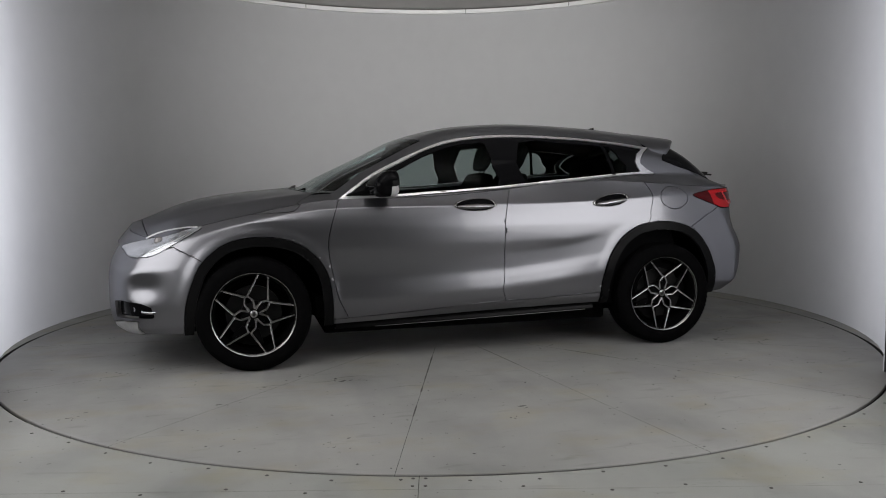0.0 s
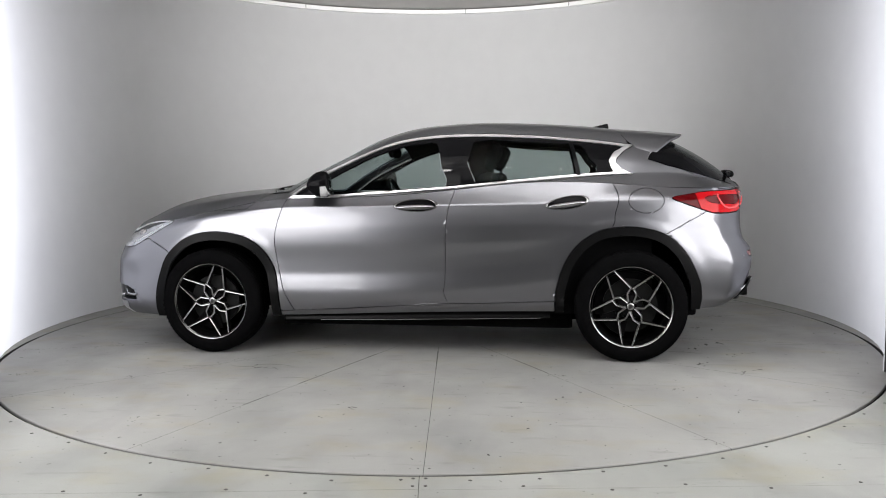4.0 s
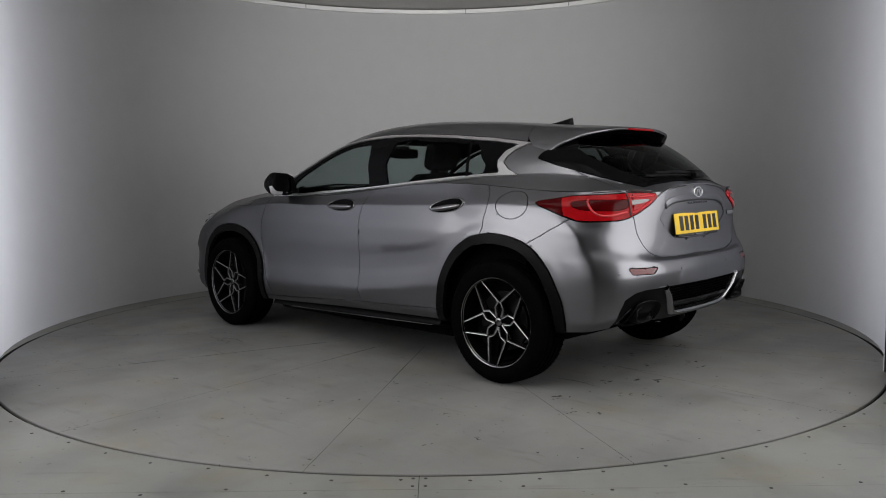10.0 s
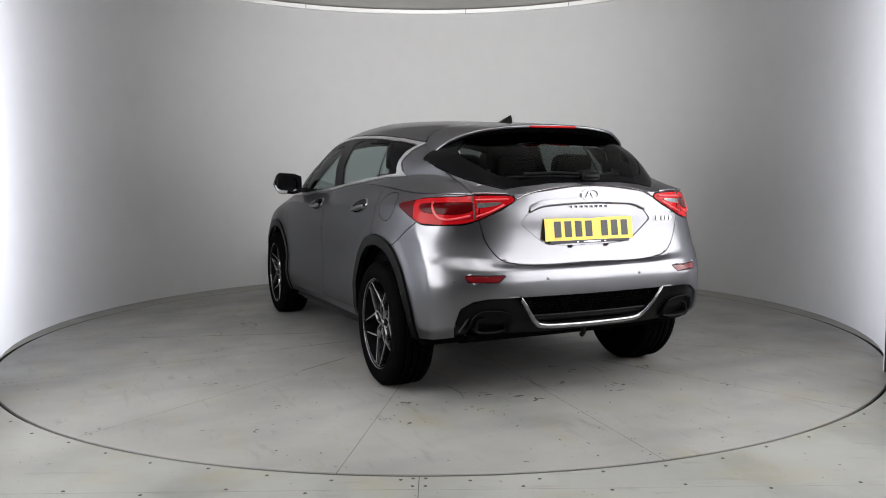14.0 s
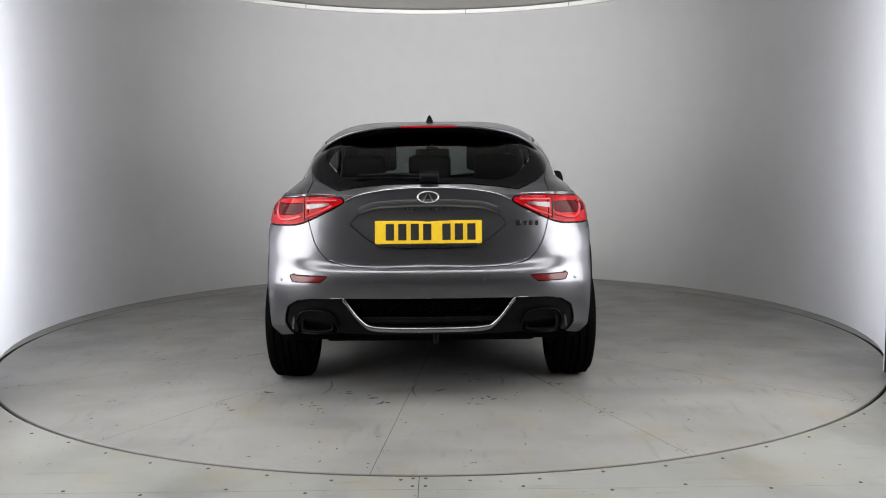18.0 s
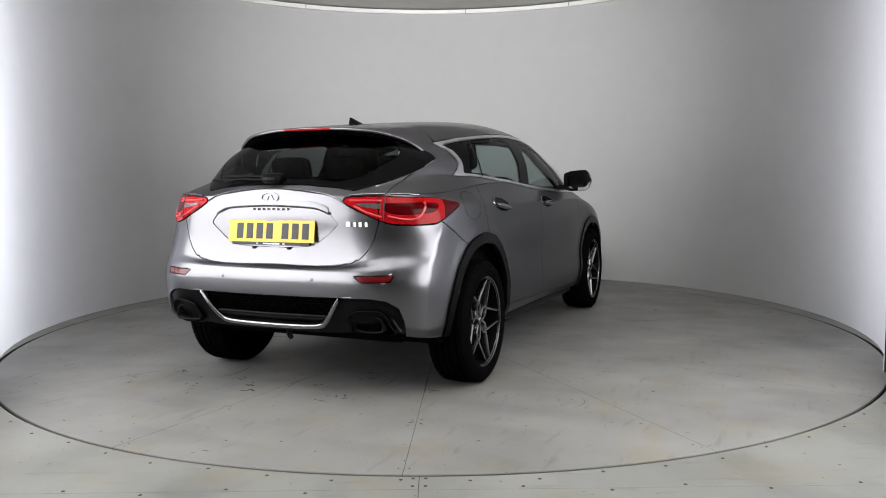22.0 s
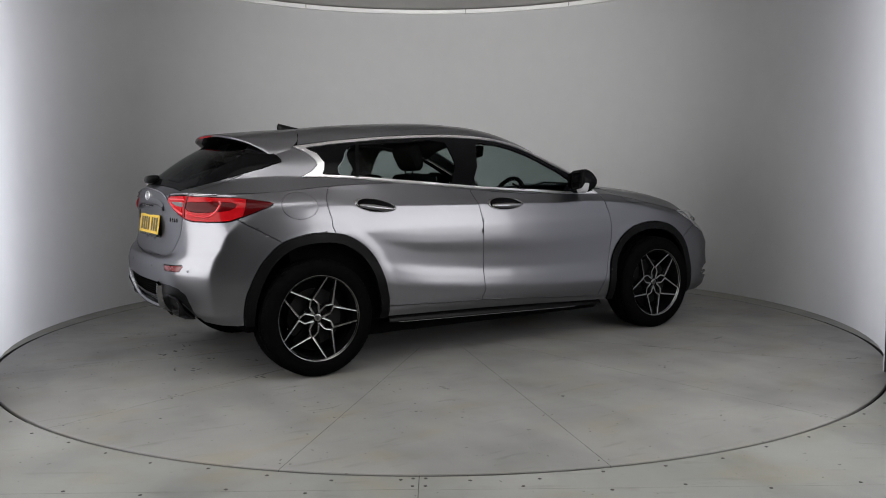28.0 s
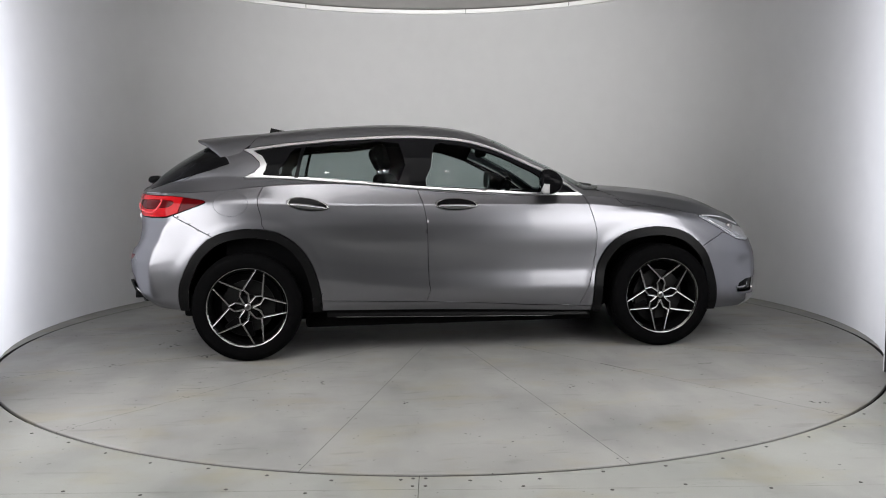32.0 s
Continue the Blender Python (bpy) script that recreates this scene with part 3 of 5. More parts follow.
FRONT = [  # columns round the nose: centre, inner, outer, corner
    [(2.18, 0, .22), (2.23, 0, .27), (2.245, 0, .40), (2.245, 0, .54), (2.24, 0, .60), (2.23, 0, .65), (2.21, 0, .70), (2.175, 0, .76), (2.10, 0, .855)],
    [(2.16, .26, .22), (2.21, .27, .27), (2.225, .28, .40), (2.225, .28, .54), (2.22, .28, .60), (2.21, .28, .65), (2.19, .28, .70), (2.155, .28, .76), (2.085, .27, .845)],
    [(2.10, .50, .22), (2.15, .53, .27), (2.165, .55, .40), (2.16, .55, .54), (2.155, .55, .60), (2.14, .55, .65), (2.12, .54, .70), (2.09, .53, .75), (2.035, .50, .82)],
    [(1.98, .72, .235), (2.02, .745, .28), (2.04, .76, .40), (2.03, .765, .54), (2.02, .77, .60), (2.00, .765, .65), (1.99, .755, .69), (1.96, .745, .735), (1.90, .70, .80)]]
REAR = [  # columns round the tail: corner, outer, inner, centre
    [(-1.86, .765, .335), (-1.895, .798, .40), (-1.90, .808, .50), (-1.90, .812, .61), (-1.89, .809, .69), (-1.87, .803, .77), (-1.868, .792, .86), (-1.865, .775, .975), (-1.86, .738, 1.06)],
    [(-1.97, .66, .36), (-2.03, .70, .43), (-2.045, .71, .52), (-2.05, .71, .62), (-2.035, .705, .69), (-2.0, .695, .77), (-1.985, .68, .86), (-1.985, .665, .975), (-1.965, .64, 1.067)],
    [(-2.05, .36, .36), (-2.10, .38, .44), (-2.125, .38, .52), (-2.13, .38, .63), (-2.115, .38, .692), (-2.075, .38, .715), (-2.06, .38, .85), (-2.065, .38, .96), (-2.058, .40, 1.055)],
    [(-2.07, 0, .36), (-2.12, 0, .44), (-2.145, 0, .52), (-2.15, 0, .63), (-2.135, 0, .692), (-2.09, 0, .712), (-2.075, 0, .85), (-2.085, 0, .97), (-2.08, 0, 1.092)]]
NET = np.array(FRONT + [[(SIDE_X[i], SIDE_Y[j][i], SIDE_Z[j][i]) for j in range(9)] for i in range(8)] + REAR, float)
COL_T = np.concatenate([[0], np.cumsum(np.linalg.norm(np.diff(NET[:, 5], axis=0), axis=1))])
ROW_T = np.concatenate([[0], np.cumsum(np.linalg.norm(np.diff(NET, axis=1), axis=2).mean(axis=0))])
BAND_S = np.linspace(0, COL_T[-1], 400)
BAND_R = np.concatenate([np.linspace(0, ROW_T[7], 76), np.linspace(ROW_T[7], ROW_T[8], 14)[1:]])   # one row runs exactly along the shoulder crease
CREASE = 75


def mirrored_spline(net, q):
    """Along the columns, with both ends square to the car's middle plane."""
    m = net * np.array([1, -1, 1])
    t = np.concatenate([-COL_T[2:0:-1], COL_T, 2 * COL_T[-1] - COL_T[-2:-4:-1]])
    v = np.concatenate([m[2:0:-1], net, m[-2:-4:-1]])
    return spline(t, v, q)


band_cols = mirrored_spline(NET, BAND_S)                       # 400 x 9 x 3
band = np.stack([pchip(ROW_T, band_cols[i], BAND_R) for i in range(len(BAND_S))])  # 400 x 72 x 3
band[0, :, 1] = band[-1, :, 1] = 0
mid = band_cols[:, 5]


def ease(a, b, v):
    """Smooth step from 0 at a to 1 at b."""
    t = np.clip((v - a) / (b - a), 0, 1)
    return t * t * (3 - 2 * t)


def flank(i):
    """Section of the doors at column i: sharp shoulder crease, full upper door, hollow, and a lower lip that rises to the rear."""
    c = band[i]
    x, z_c, z_e, y_e = c[CREASE, 0], c[CREASE, 2], c[-1, 2], c[-1, 1]
    w = float(ease(1.42, .95, x) * ease(-1.40, -1.0, x))
    if w <= 0 or c[CREASE, 1] < .7:
        return
    full = .896 - .017 * x * x
    lip = float(np.interp(x, [-.95, -.6, -.2, .3, .9], [.55, .495, .455, .435, .43]))
    deep = .25 + .75 * float(ease(-1.0, -.55, x))
    z0 = c[0, 2]
    zs = [z0, z0 + .05, lip - .07, lip - .025, lip + .035, lip + .11, lip + .18, max(.745, lip + .24), .825, .89, z_c]
    ys = [c[0, 1], full - .020, full - .006, full - .0005, full - .0050 * deep, full - .0115 * deep, full - .0098 * deep, full - .001, full, full - .0075, full - .022]
    z = c[:, 2]
    y = pchip(zs, ys, z)
    up = np.clip((z - z_c) / (z_e - z_c), 0, 1)
    y = np.where(z > z_c, ys[-1] + (y_e - ys[-1]) * up - .003 * np.sin(math.pi * up), y)
    c[:, 1] += w * (y - c[:, 1])


for i_ in range(len(BAND_S)):
    flank(i_)
# a hollow between the headlight and the fog lamp
hollow = .024 * np.exp(-((BAND_S[:, None] - float(np.interp(-1.95, -mid[:, 0], BAND_S))) / .085) ** 2 - ((band[..., 2] - .515) / .075) ** 2)
band[..., 0] -= hollow * .75
band[..., 1] -= hollow * .66
# a standing crease from under the tail light down the bumper's corner
corner = np.interp(band[..., 2], [.34, .45, .60, .72, .82, .92], [1.875, 1.895, 1.90, 1.885, 1.845, 1.77])
corner_s = np.interp(corner, -mid[:, 0], BAND_S)
near_c = np.clip(1 - np.abs(BAND_S[:, None] - corner_s) / .20, 0, 1) ** 2 * ease(.30, .40, band[..., 2]) * ease(.97, .84, band[..., 2]) * .021
band[..., 0] -= near_c * .62
band[..., 1] += near_c * .78
SIDE = slice(int(np.searchsorted(BAND_S, COL_T[3])), int(np.searchsorted(BAND_S, COL_T[12])))


def s_x(x):
    """Place along the body band of a point on the side at x."""
    return float(np.interp(-x, -mid[:, 0], BAND_S))


def s_y(y):
    """The same for a point on the tail at the half width y."""
    k = int(np.searchsorted(BAND_S, COL_T[11]))
    return float(np.interp(-y, -mid[k:, 1], BAND_S[k:]))


def s_fy(y):
    k = int(np.searchsorted(BAND_S, COL_T[5]))
    return float(np.interp(y, mid[:k, 1], BAND_S[:k]))


# upper body: belt line and roof rail
edge = band[:, -1]                                             # top line of the band


def edge_at(x):
    k0, k1 = int(np.searchsorted(BAND_S, COL_T[3])), int(np.searchsorted(BAND_S, COL_T[12]))
    e = edge[k0:k1]
    return [float(np.interp(-x, -e[:, 0], e[:, i])) for i in range(3)]


UP_X = [.83, .6, .4, .1, -.2, -.5, -.8, -1.1, -1.35]
BELT = [(.812, 1.010), (.806, 1.021), (.81, 1.030), (.808, 1.047), (.803, 1.066), (.793, 1.092), (.778, 1.117), (.752, 1.14), (.712, 1.15)]
RAIL = [(.812, 1.011), (.752, 1.172), (.715, 1.268), (.675, 1.378), (.658, 1.413), (.650, 1.414), (.638, 1.397), (.618, 1.37), (.588, 1.337)]
E3 = [edge_at(x) for x in UP_X]
TAIL_EDGE = [edge_at(-1.62), tuple(band[int(np.searchsorted(BAND_S, COL_T[12] + 0.02)), -1]), tuple(band[int(np.searchsorted(BAND_S, COL_T[14])), -1]), tuple(edge[-1])]
TAIL_BELT = [(-1.60, .655, 1.15), (-1.80, .59, 1.125), (-2.01, .38, 1.085), (-2.07, 0, 1.105)]
TAIL_RAIL = [(-1.50, .548, 1.315), (-1.58, .475, 1.34), (-1.62, .28, 1.372), (-1.64, 0, 1.382)]
UP = []
for i, x in enumerate(UP_X):
    b, r = Vector((x, *BELT[i])), Vector((x, *RAIL[i]))
    bulge = 0.022 * min(1, (r - b).length / 0.3)
    UP.append([E3[i], tuple(b), tuple(b.lerp(r, .33) + Vector((0, bulge * .8, bulge * .3))), tuple(b.lerp(r, .68) + Vector((0, bulge * .9, bulge * .4))), tuple(r)])
for i in range(4):
    b, r = Vector(TAIL_BELT[i]), Vector(TAIL_RAIL[i])
    out = Vector((-0.012, 0.012 if i < 2 else 0, 0.012))
    UP.append([TAIL_EDGE[i], tuple(b), tuple(b.lerp(r, .33) + out), tuple(b.lerp(r, .68) + out), tuple(r)])
UP = np.array(UP, float)
UP_T = np.concatenate([[0], np.cumsum(np.linalg.norm(np.diff(UP[:, 1:].mean(axis=1), axis=0), axis=1))])
UP_R = np.array([0, .10, .36, .68, 1.0])
UPQ, UPR = np.linspace(0, UP_T[-1], 260), np.concatenate([np.linspace(0, .10, 5)[:-1], np.linspace(.10, 1, 30)])
mm = UP * np.array([1, -1, 1])
up_cols = spline(np.concatenate([UP_T, 2 * UP_T[-1] - UP_T[-2:-4:-1]]), np.concatenate([UP, mm[-2:-4:-1]]), UPQ)
upper = np.stack([np.concatenate([pchip(UP_R[:2], c[:2], UPR[:4]), spline(UP_R[1:], c[1:], UPR[4:])]) for c in up_cols])
upper[-1, :, 1] = 0

# top: windscreen, roof and bonnet as one height field between the two edges
rail = upper[:, -1]
xe = np.concatenate([edge[:int(np.searchsorted(-edge[:, 0], -0.85)), 0], rail[:, 0]])
ye = np.concatenate([edge[:int(np.searchsorted(-edge[:, 0], -0.85)), 1], rail[:, 1]])
ze = np.concatenate([edge[:int(np.searchsorted(-edge[:, 0], -0.85)), 2], rail[:, 2]])
keep = np.concatenate([[True], np.diff(np.minimum.accumulate(xe)) < -1e-6])
xe, ye, ze = xe[keep], ye[keep], ze[keep]
ROOF_X = [1.25, .99, .87, .67, .47, .315, .195, .075, -.12, -.31, -.5, -.7, -.9, -1.1, -1.3, -1.5, -1.66]
ROOF_Z = [.938, 1.078, 1.142, 1.236, 1.33, 1.402, 1.442, 1.470, 1.493, 1.504, 1.505, 1.497, 1.486, 1.470, 1.447, 1.420, 1.390]
HOOD_X = [.6, 1.0, 1.25, 1.45, 1.65, 1.85, 2.0, 2.06, 2.11]
HOOD_Z = [1.088, 1.078, 1.062, 1.043, 1.014, .957, .895, .872, .855]


def top_z(x, s):
    y_e, z_e = np.interp(-x, -xe, ye), np.interp(-x, -xe, ze)
    zc = spline(ROOF_X[::-1], ROOF_Z[::-1], np.array([min(max(x, -1.66), 1.25)]))[0]
    p = np.interp(x, [-.1, .5], [5.0, 2.6])
    z_side = z_e if x < .83 else 1.011 - .55 * (x - .83)
    roof = z_side + (zc - z_side) * (1 - s**p)
    if x > 1.22:
        roof = -1.0
    if x > .6:
        hc = spline(HOOD_X, HOOD_Z, np.array([min(x, 2.11)]))[0]
        z_h = z_e if x > .9 else np.interp(x, [.6, .9], [.99, z_e])
        h = z_h + (hc - z_h) * (1 - s**3.2) + 0.010 * math.exp(-((s - .80) / .07) ** 2) * min(1, max(0, (2.0 - x) / .4))
        if x > .83:
            return y_e * s, max(h, roof), h >= roof
        return y_e * s, roof, False
    return y_e * s, roof, False


TOP_X = np.concatenate([2.10 - .25 * np.linspace(0, 1, 26) ** 2, np.linspace(1.84, -1.45, 220), -1.64 + .185 * (1 - np.linspace(0, 1, 22)) ** 2])
TOP_S = np.linspace(1, 0, 44)
top = np.array([[(x, *top_z(x, s)[:2]) for s in TOP_S] for x in TOP_X])
top[:, -1, 1] = 0


# ---- cutting the surfaces into panels along outlines ----
class Sheet:
    """Faces with per-corner positions; cut() splits them along the zero line of a field."""

    def __init__(self, pts, extra=None):
        n, k = pts.shape[:2]
        self.v = [tuple(p) for p in pts.reshape(-1, 3)]
        self.e = [tuple(p) for p in (pts if extra is None else extra).reshape(n * k, -1)]
        self.f = [(i * k + j, i * k + j + 1, (i + 1) * k + j + 1, (i + 1) * k + j) for i in range(n - 1) for j in range(k - 1)]
        self.tag = [""] * len(self.f)

    def cut(self, field, name, only=None):
        """Faces inside (field < 0) whose tag is in only take the tag name; their outline is cut exactly."""
        ev = np.array(self.e)
        val = field(ev)
        val = np.where(np.abs(val) < 1.3e-3, 0.0, val)
        new_f, new_t, made = [], [], {}
        # where the outline crosses each edge, narrowed down from both ends
        keys = sorted({(min(a, b), max(a, b)) for f, t in zip(self.f, self.tag) if only is None or t in only for a, b in zip(f, f[1:] + f[:1]) if val[a] * val[b] < 0})
        where = {}
        if keys:
            i, j = np.array(keys).T
            p, q, w0, w1, v0, v1 = ev[i], ev[j], np.zeros(len(i)), np.ones(len(i)), val[i], val[j]
            for _ in range(6):
                w = w0 + (w1 - w0) * np.clip(v0 / (v0 - v1), .02, .98)
                v = field(p + (q - p) * w[:, None])
                low = v * v0 > 0
                w0, v0, w1, v1 = np.where(low, w, w0), np.where(low, v, v0), np.where(low, w1, w), np.where(low, v1, np.where(v == 0, -1e-9 * v0, v))
            where = dict(zip(keys, w))
        val = list(val)
        for f, t in zip(self.f, self.tag):
            vs = [val[i] for i in f]
            lo, hi = min(vs), max(vs)
            if only is not None and t not in only:
                new_f.append(f), new_t.append(t)
            elif lo >= 0:
                new_f.append(f), new_t.append(t)
            elif hi <= 0:
                new_f.append(f), new_t.append(name)
            else:
                neg, pos = [], []
                for a, b in zip(f, f[1:] + f[:1]):
                    va, vb = val[a], val[b]
                    if va <= 0:
                        neg.append(a)
                    if va >= 0:
                        pos.append(a)
                    if va * vb < 0:
                        key = (min(a, b), max(a, b))
                        if key not in made:
                            i, j = key
                            w = where[key]
                            self.v.append(tuple(p + (q - p) * w for p, q in zip(self.v[i], self.v[j])))
                            self.e.append(tuple(p + (q - p) * w for p, q in zip(self.e[i], self.e[j])))
                            val.append(0.0)
                            made[key] = len(self.v) - 1
                        neg.append(made[key]), pos.append(made[key])
                if len(neg) > 2:
                    new_f.append(tuple(neg)), new_t.append(name)
                if len(pos) > 2:
                    new_f.append(tuple(pos)), new_t.append(t)
        self.f, self.tag = new_f, new_t


def inside(pts):
    """Signed distance to a closed outline in the sheet's own two coordinates, negative inside."""
    P = np.array(pts, float)
    Q = np.roll(P, -1, axis=0)

    def field(e):
        x, y = e[:, 0], e[:, 1]
        best = np.full(len(e), 1e9)
        odd = np.zeros(len(e), bool)
        for (ax, ay), (bx, by) in zip(P, Q):
            dx, dy = bx - ax, by - ay
            t = np.clip(((x - ax) * dx + (y - ay) * dy) / (dx * dx + dy * dy + 1e-12), 0, 1)
            best = np.minimum(best, (x - ax - t * dx) ** 2 + (y - ay - t * dy) ** 2)
            cross = (ay > y) != (by > y)
            odd ^= cross & (x < (bx - ax) * (y - ay) / (by - ay + 1e-15) + ax)
        return np.where(odd, -1, 1) * np.sqrt(best)

    return field


def smooth_line(pts, n=8, closed=False):
    """Catmull-Rom through the points."""
    P = [Vector(p) for p in pts]
    out = []
    m = len(P)
    for i in range(m if closed else m - 1):
        p0, p1, p2, p3 = (P[(i + k) % m] if closed else P[min(max(i + k, 0), m - 1)] for k in (-1, 0, 1, 2))
        for j in range(n):
            t = j / n
            out.append(tuple(0.5 * (2 * p1 + (p2 - p0) * t + (2 * p0 - 5 * p1 + 4 * p2 - p3) * t * t + (3 * p1 - p0 - 3 * p2 + p3) * t**3)))
    if not closed:
        out.append(tuple(P[-1]))
    return out


def panel(name, sheets_tags, material, parent, label="", side=1, both=False, gap=0.0024, lip=0.014, push=0.0, least=.01):
    """One body panel from the faces of a tag: edges drawn back a little for the shut line and turned in."""
    bm = bmesh.new()
    for sheet, tags in sheets_tags:
        used = {}
        for sgn in ((1, -1) if both else (side,)):
            for f, t in zip(sheet.f, sheet.tag):
                if t in tags:
                    vs = []
                    for i in f:
                        p = sheet.v[i]
                        key = (i, sgn)
                        if key not in used:
                            used[key] = bm.verts.new((p[0], p[1] * sgn, p[2]))
                        vs.append(used[key])
                    if len(set(vs)) > 2:
                        try:
                            bm.faces.new(vs if sgn > 0 else vs[::-1])
                        except ValueError:
                            pass
    bmesh.ops.remove_doubles(bm, verts=bm.verts[:], dist=0.0006)
    bmesh.ops.dissolve_degenerate(bm, edges=bm.edges[:], dist=0.0004)
    # drop slivers left over by the cuts
    left, isles = set(bm.faces), []
    while left:
        todo, isle = [left.pop()], []
        while todo:
            f = todo.pop()
            isle.append(f)
            for e in f.edges:
                for g in e.link_faces:
                    if g in left:
                        left.remove(g)
                        todo.append(g)
        isles.append(isle)
    big = max(sum(f.calc_area() for f in i) for i in isles)
    junk = [f for i in isles if sum(g.calc_area() for g in i) < (.25 if not both else least) * big for f in i]
    if junk:
        bmesh.ops.delete(bm, geom=junk, context="FACES")
    bm.normal_update()
    # normals point away from the car's middle
    tot = sum(((f.calc_center_median() - Vector((0, 0, .7))).normalized().dot(f.normal)) * f.calc_area() for f in bm.faces)
    if tot < 0:
        bmesh.ops.reverse_faces(bm, faces=bm.faces[:])
        bm.normal_update()
    if push:
        shift = {v: v.normal * push for v in bm.verts}
        for v, d in shift.items():
            v.co += d
    rim = [e for e in bm.edges if len(e.link_faces) == 1]
    move, nrm = {}, {}
    for e in rim:
        lp = e.link_loops[0]
        d = lp.link_loop_next.vert.co - lp.vert.co
        n_e = e.verts[0].normal + e.verts[1].normal
        inw = n_e.cross(d)
        for v in e.verts:
            move[v] = move.get(v, Vector()) + inw
            nrm[v] = v.normal.copy()
    for v, d in move.items():
        if d.length > 1e-6 and not (both and abs(v.co.y) < 1e-4):
            v.co += d.normalized() * gap
    r = bmesh.ops.extrude_edge_only(bm, edges=rim)
    newv = [g for g in r["geom"] if isinstance(g, bmesh.types.BMVert)]
    for e in rim:
        e.smooth = False
    for v in newv:
        near = None
        for e in v.link_edges:
            o = e.other_vert(v)
            if o in nrm:
                near = o
        if near is not None:
            v.co -= nrm[near] * (lip + max(push, 0))
    return part(name, bm, material, parent, label)


B = Sheet(upper, np.stack([upper[..., 0], upper[..., 2], upper[..., 1]], axis=2))
T = Sheet(top, np.stack([top[..., 0], top[..., 1], top[..., 2]], axis=2))


def sx(pts):
    return [(s_x(x), z) for x, z in pts]


def sy(pts):
    return [(s_y(y), z) for y, z in pts]


# outlines, side view (x, z)
F_ARCH = smooth_line([(1.752, .10), (1.748, .237), (1.738, .398), (1.700, .540), (1.643, .653), (1.517, .757), (1.375, .797), (1.235, .796), (1.096, .763), (.993, .695), (.925, .602), (.893, .495), (.880, .334), (.878, .10)], 5)
R_ARCH = smooth_line([(-.886, .10), (-.889, .366), (-.903, .474), (-.948, .610), (-1.026, .722), (-1.124, .791), (-1.202, .819), (-1.337, .832), (-1.479, .812), (-1.586, .763), (-1.677, .672), (-1.733, .553), (-1.761, .428), (-1.768, .10)], 5)
FD_FRONT = smooth_line([(.80, 1.20), (.812, 1.03), (.839, .987), (.893, .811), (.900, .705), (.879, .562), (.847, .418), (.786, .288)], 5)
B_SEAM = smooth_line([(-.29, 1.20), (-.268, 1.057), (-.236, .959), (-.217, .835), (-.213, .657), (-.208, .478), (-.200, .424), (-.225, .348)], 5)
RD_BACK = smooth_line([(-.895, .369), (-.95, .55), (-1.215, .809), (-1.249, .912), (-1.270, 1.0), (-1.247, 1.072), (-1.193, 1.143), (-1.18, 1.25)], 6)
f_farch, f_rarch = inside(sx(F_ARCH)), inside(sx(R_ARCH))
# the flank swells into a flange round each wheel arch
band_sz = np.stack([np.broadcast_to(BAND_S[:, None], band.shape[:2]), band[..., 2]], axis=2).reshape(-1, 2)
for f_, grow in ((f_farch, .0055), (f_rarch, .004)):
    band[..., 1] += (grow * (1 - ease(.012, .070, f_(band_sz)))).reshape(band.shape[:2])
A = Sheet(band, np.stack([np.broadcast_to(BAND_S[:, None], band.shape[:2]), band[..., 2], band[..., 0]], axis=2))
CLAD = 0.058
f_fhole, f_rhole = (lambda e: f_farch(e) + CLAD), (lambda e: f_rarch(e) + CLAD)

A.cut(f_rarch, "clad_r")
A.cut(f_farch, "clad_f")
A.cut(f_rhole, "hole", ["clad_r"])
A.cut(f_fhole, "hole", ["clad_f"])
A.cut(inside(sx(FD_FRONT + B_SEAM[::-1])), "front_door", [""])
f_rdoor = inside(sx(B_SEAM + RD_BACK))
A.cut(lambda e: f_rdoor(e) - .004, "rear_door", [""])
A.cut(inside(sx([(.95, .282), (.786, .288), (.44, .305), (.083, .330), (-.225, .348), (-.454, .352), (-.895, .369), (-.95, .37), (-.95, 0), (.95, 0)])), "sill", ["", "front_door", "rear_door"])
# lamps and bumpers
TAIL = sx([(-1.589, 1.003), (-1.686, 1.022), (-1.80, 1.038)]) + sy([(.74, 1.044), (.626, 1.051), (.436, 1.049), (.403, 1.028), (.46, .999), (.615, .933), (.685, .914), (.735, .911)]) + sx([(-1.851, .910), (-1.796, .922), (-1.687, .962)])
TAIL = smooth_line(TAIL, 3, True)
GATE = [(.60, 1.25), (.615, 1.077), (.614, .994), (.610, .939), (.592, .883), (.568, .827), (.528, .771), (.487, .737), (.405, .714), (.294, .705), (.15, .701), (-.2, .700), (-.2, 1.25)]
GATE = smooth_line(GATE[:-1], 4) + [(-.2, 1.25)]


def s_yy(pts):
    end = float(BAND_S[-1])
    return [(s_y(y) if y >= 0 else end + 0.2, z) for y, z in pts]


A.cut(inside(s_yy(GATE)), "gate", [""])
RECESS = [(-.2, 1.011), (.06, 1.010), (.177, 1.004), (.273, .997), (.326, .975), (.385, .915), (.290, .838), (.235, .806), (.12, .797), (-.2, .795)]
A.cut(inside(s_yy(RECESS)), "recess", ["gate"])
f_tail = inside(TAIL)
A.cut(lambda e: f_tail(e) - .003, "gask_in", ["gate"])
A.cut(lambda e: f_tail(e) - .003, "gask_out", [""])
A.cut(f_tail, "tail_in", ["gask_in"])
A.cut(f_tail, "tail_out", ["gask_out"])
A.cut(inside(sx([(-1.50, .88), (-1.50, 1.06), (-1.715, 1.06), (-1.775, .88)])), "tail_tip", ["tail_out"])
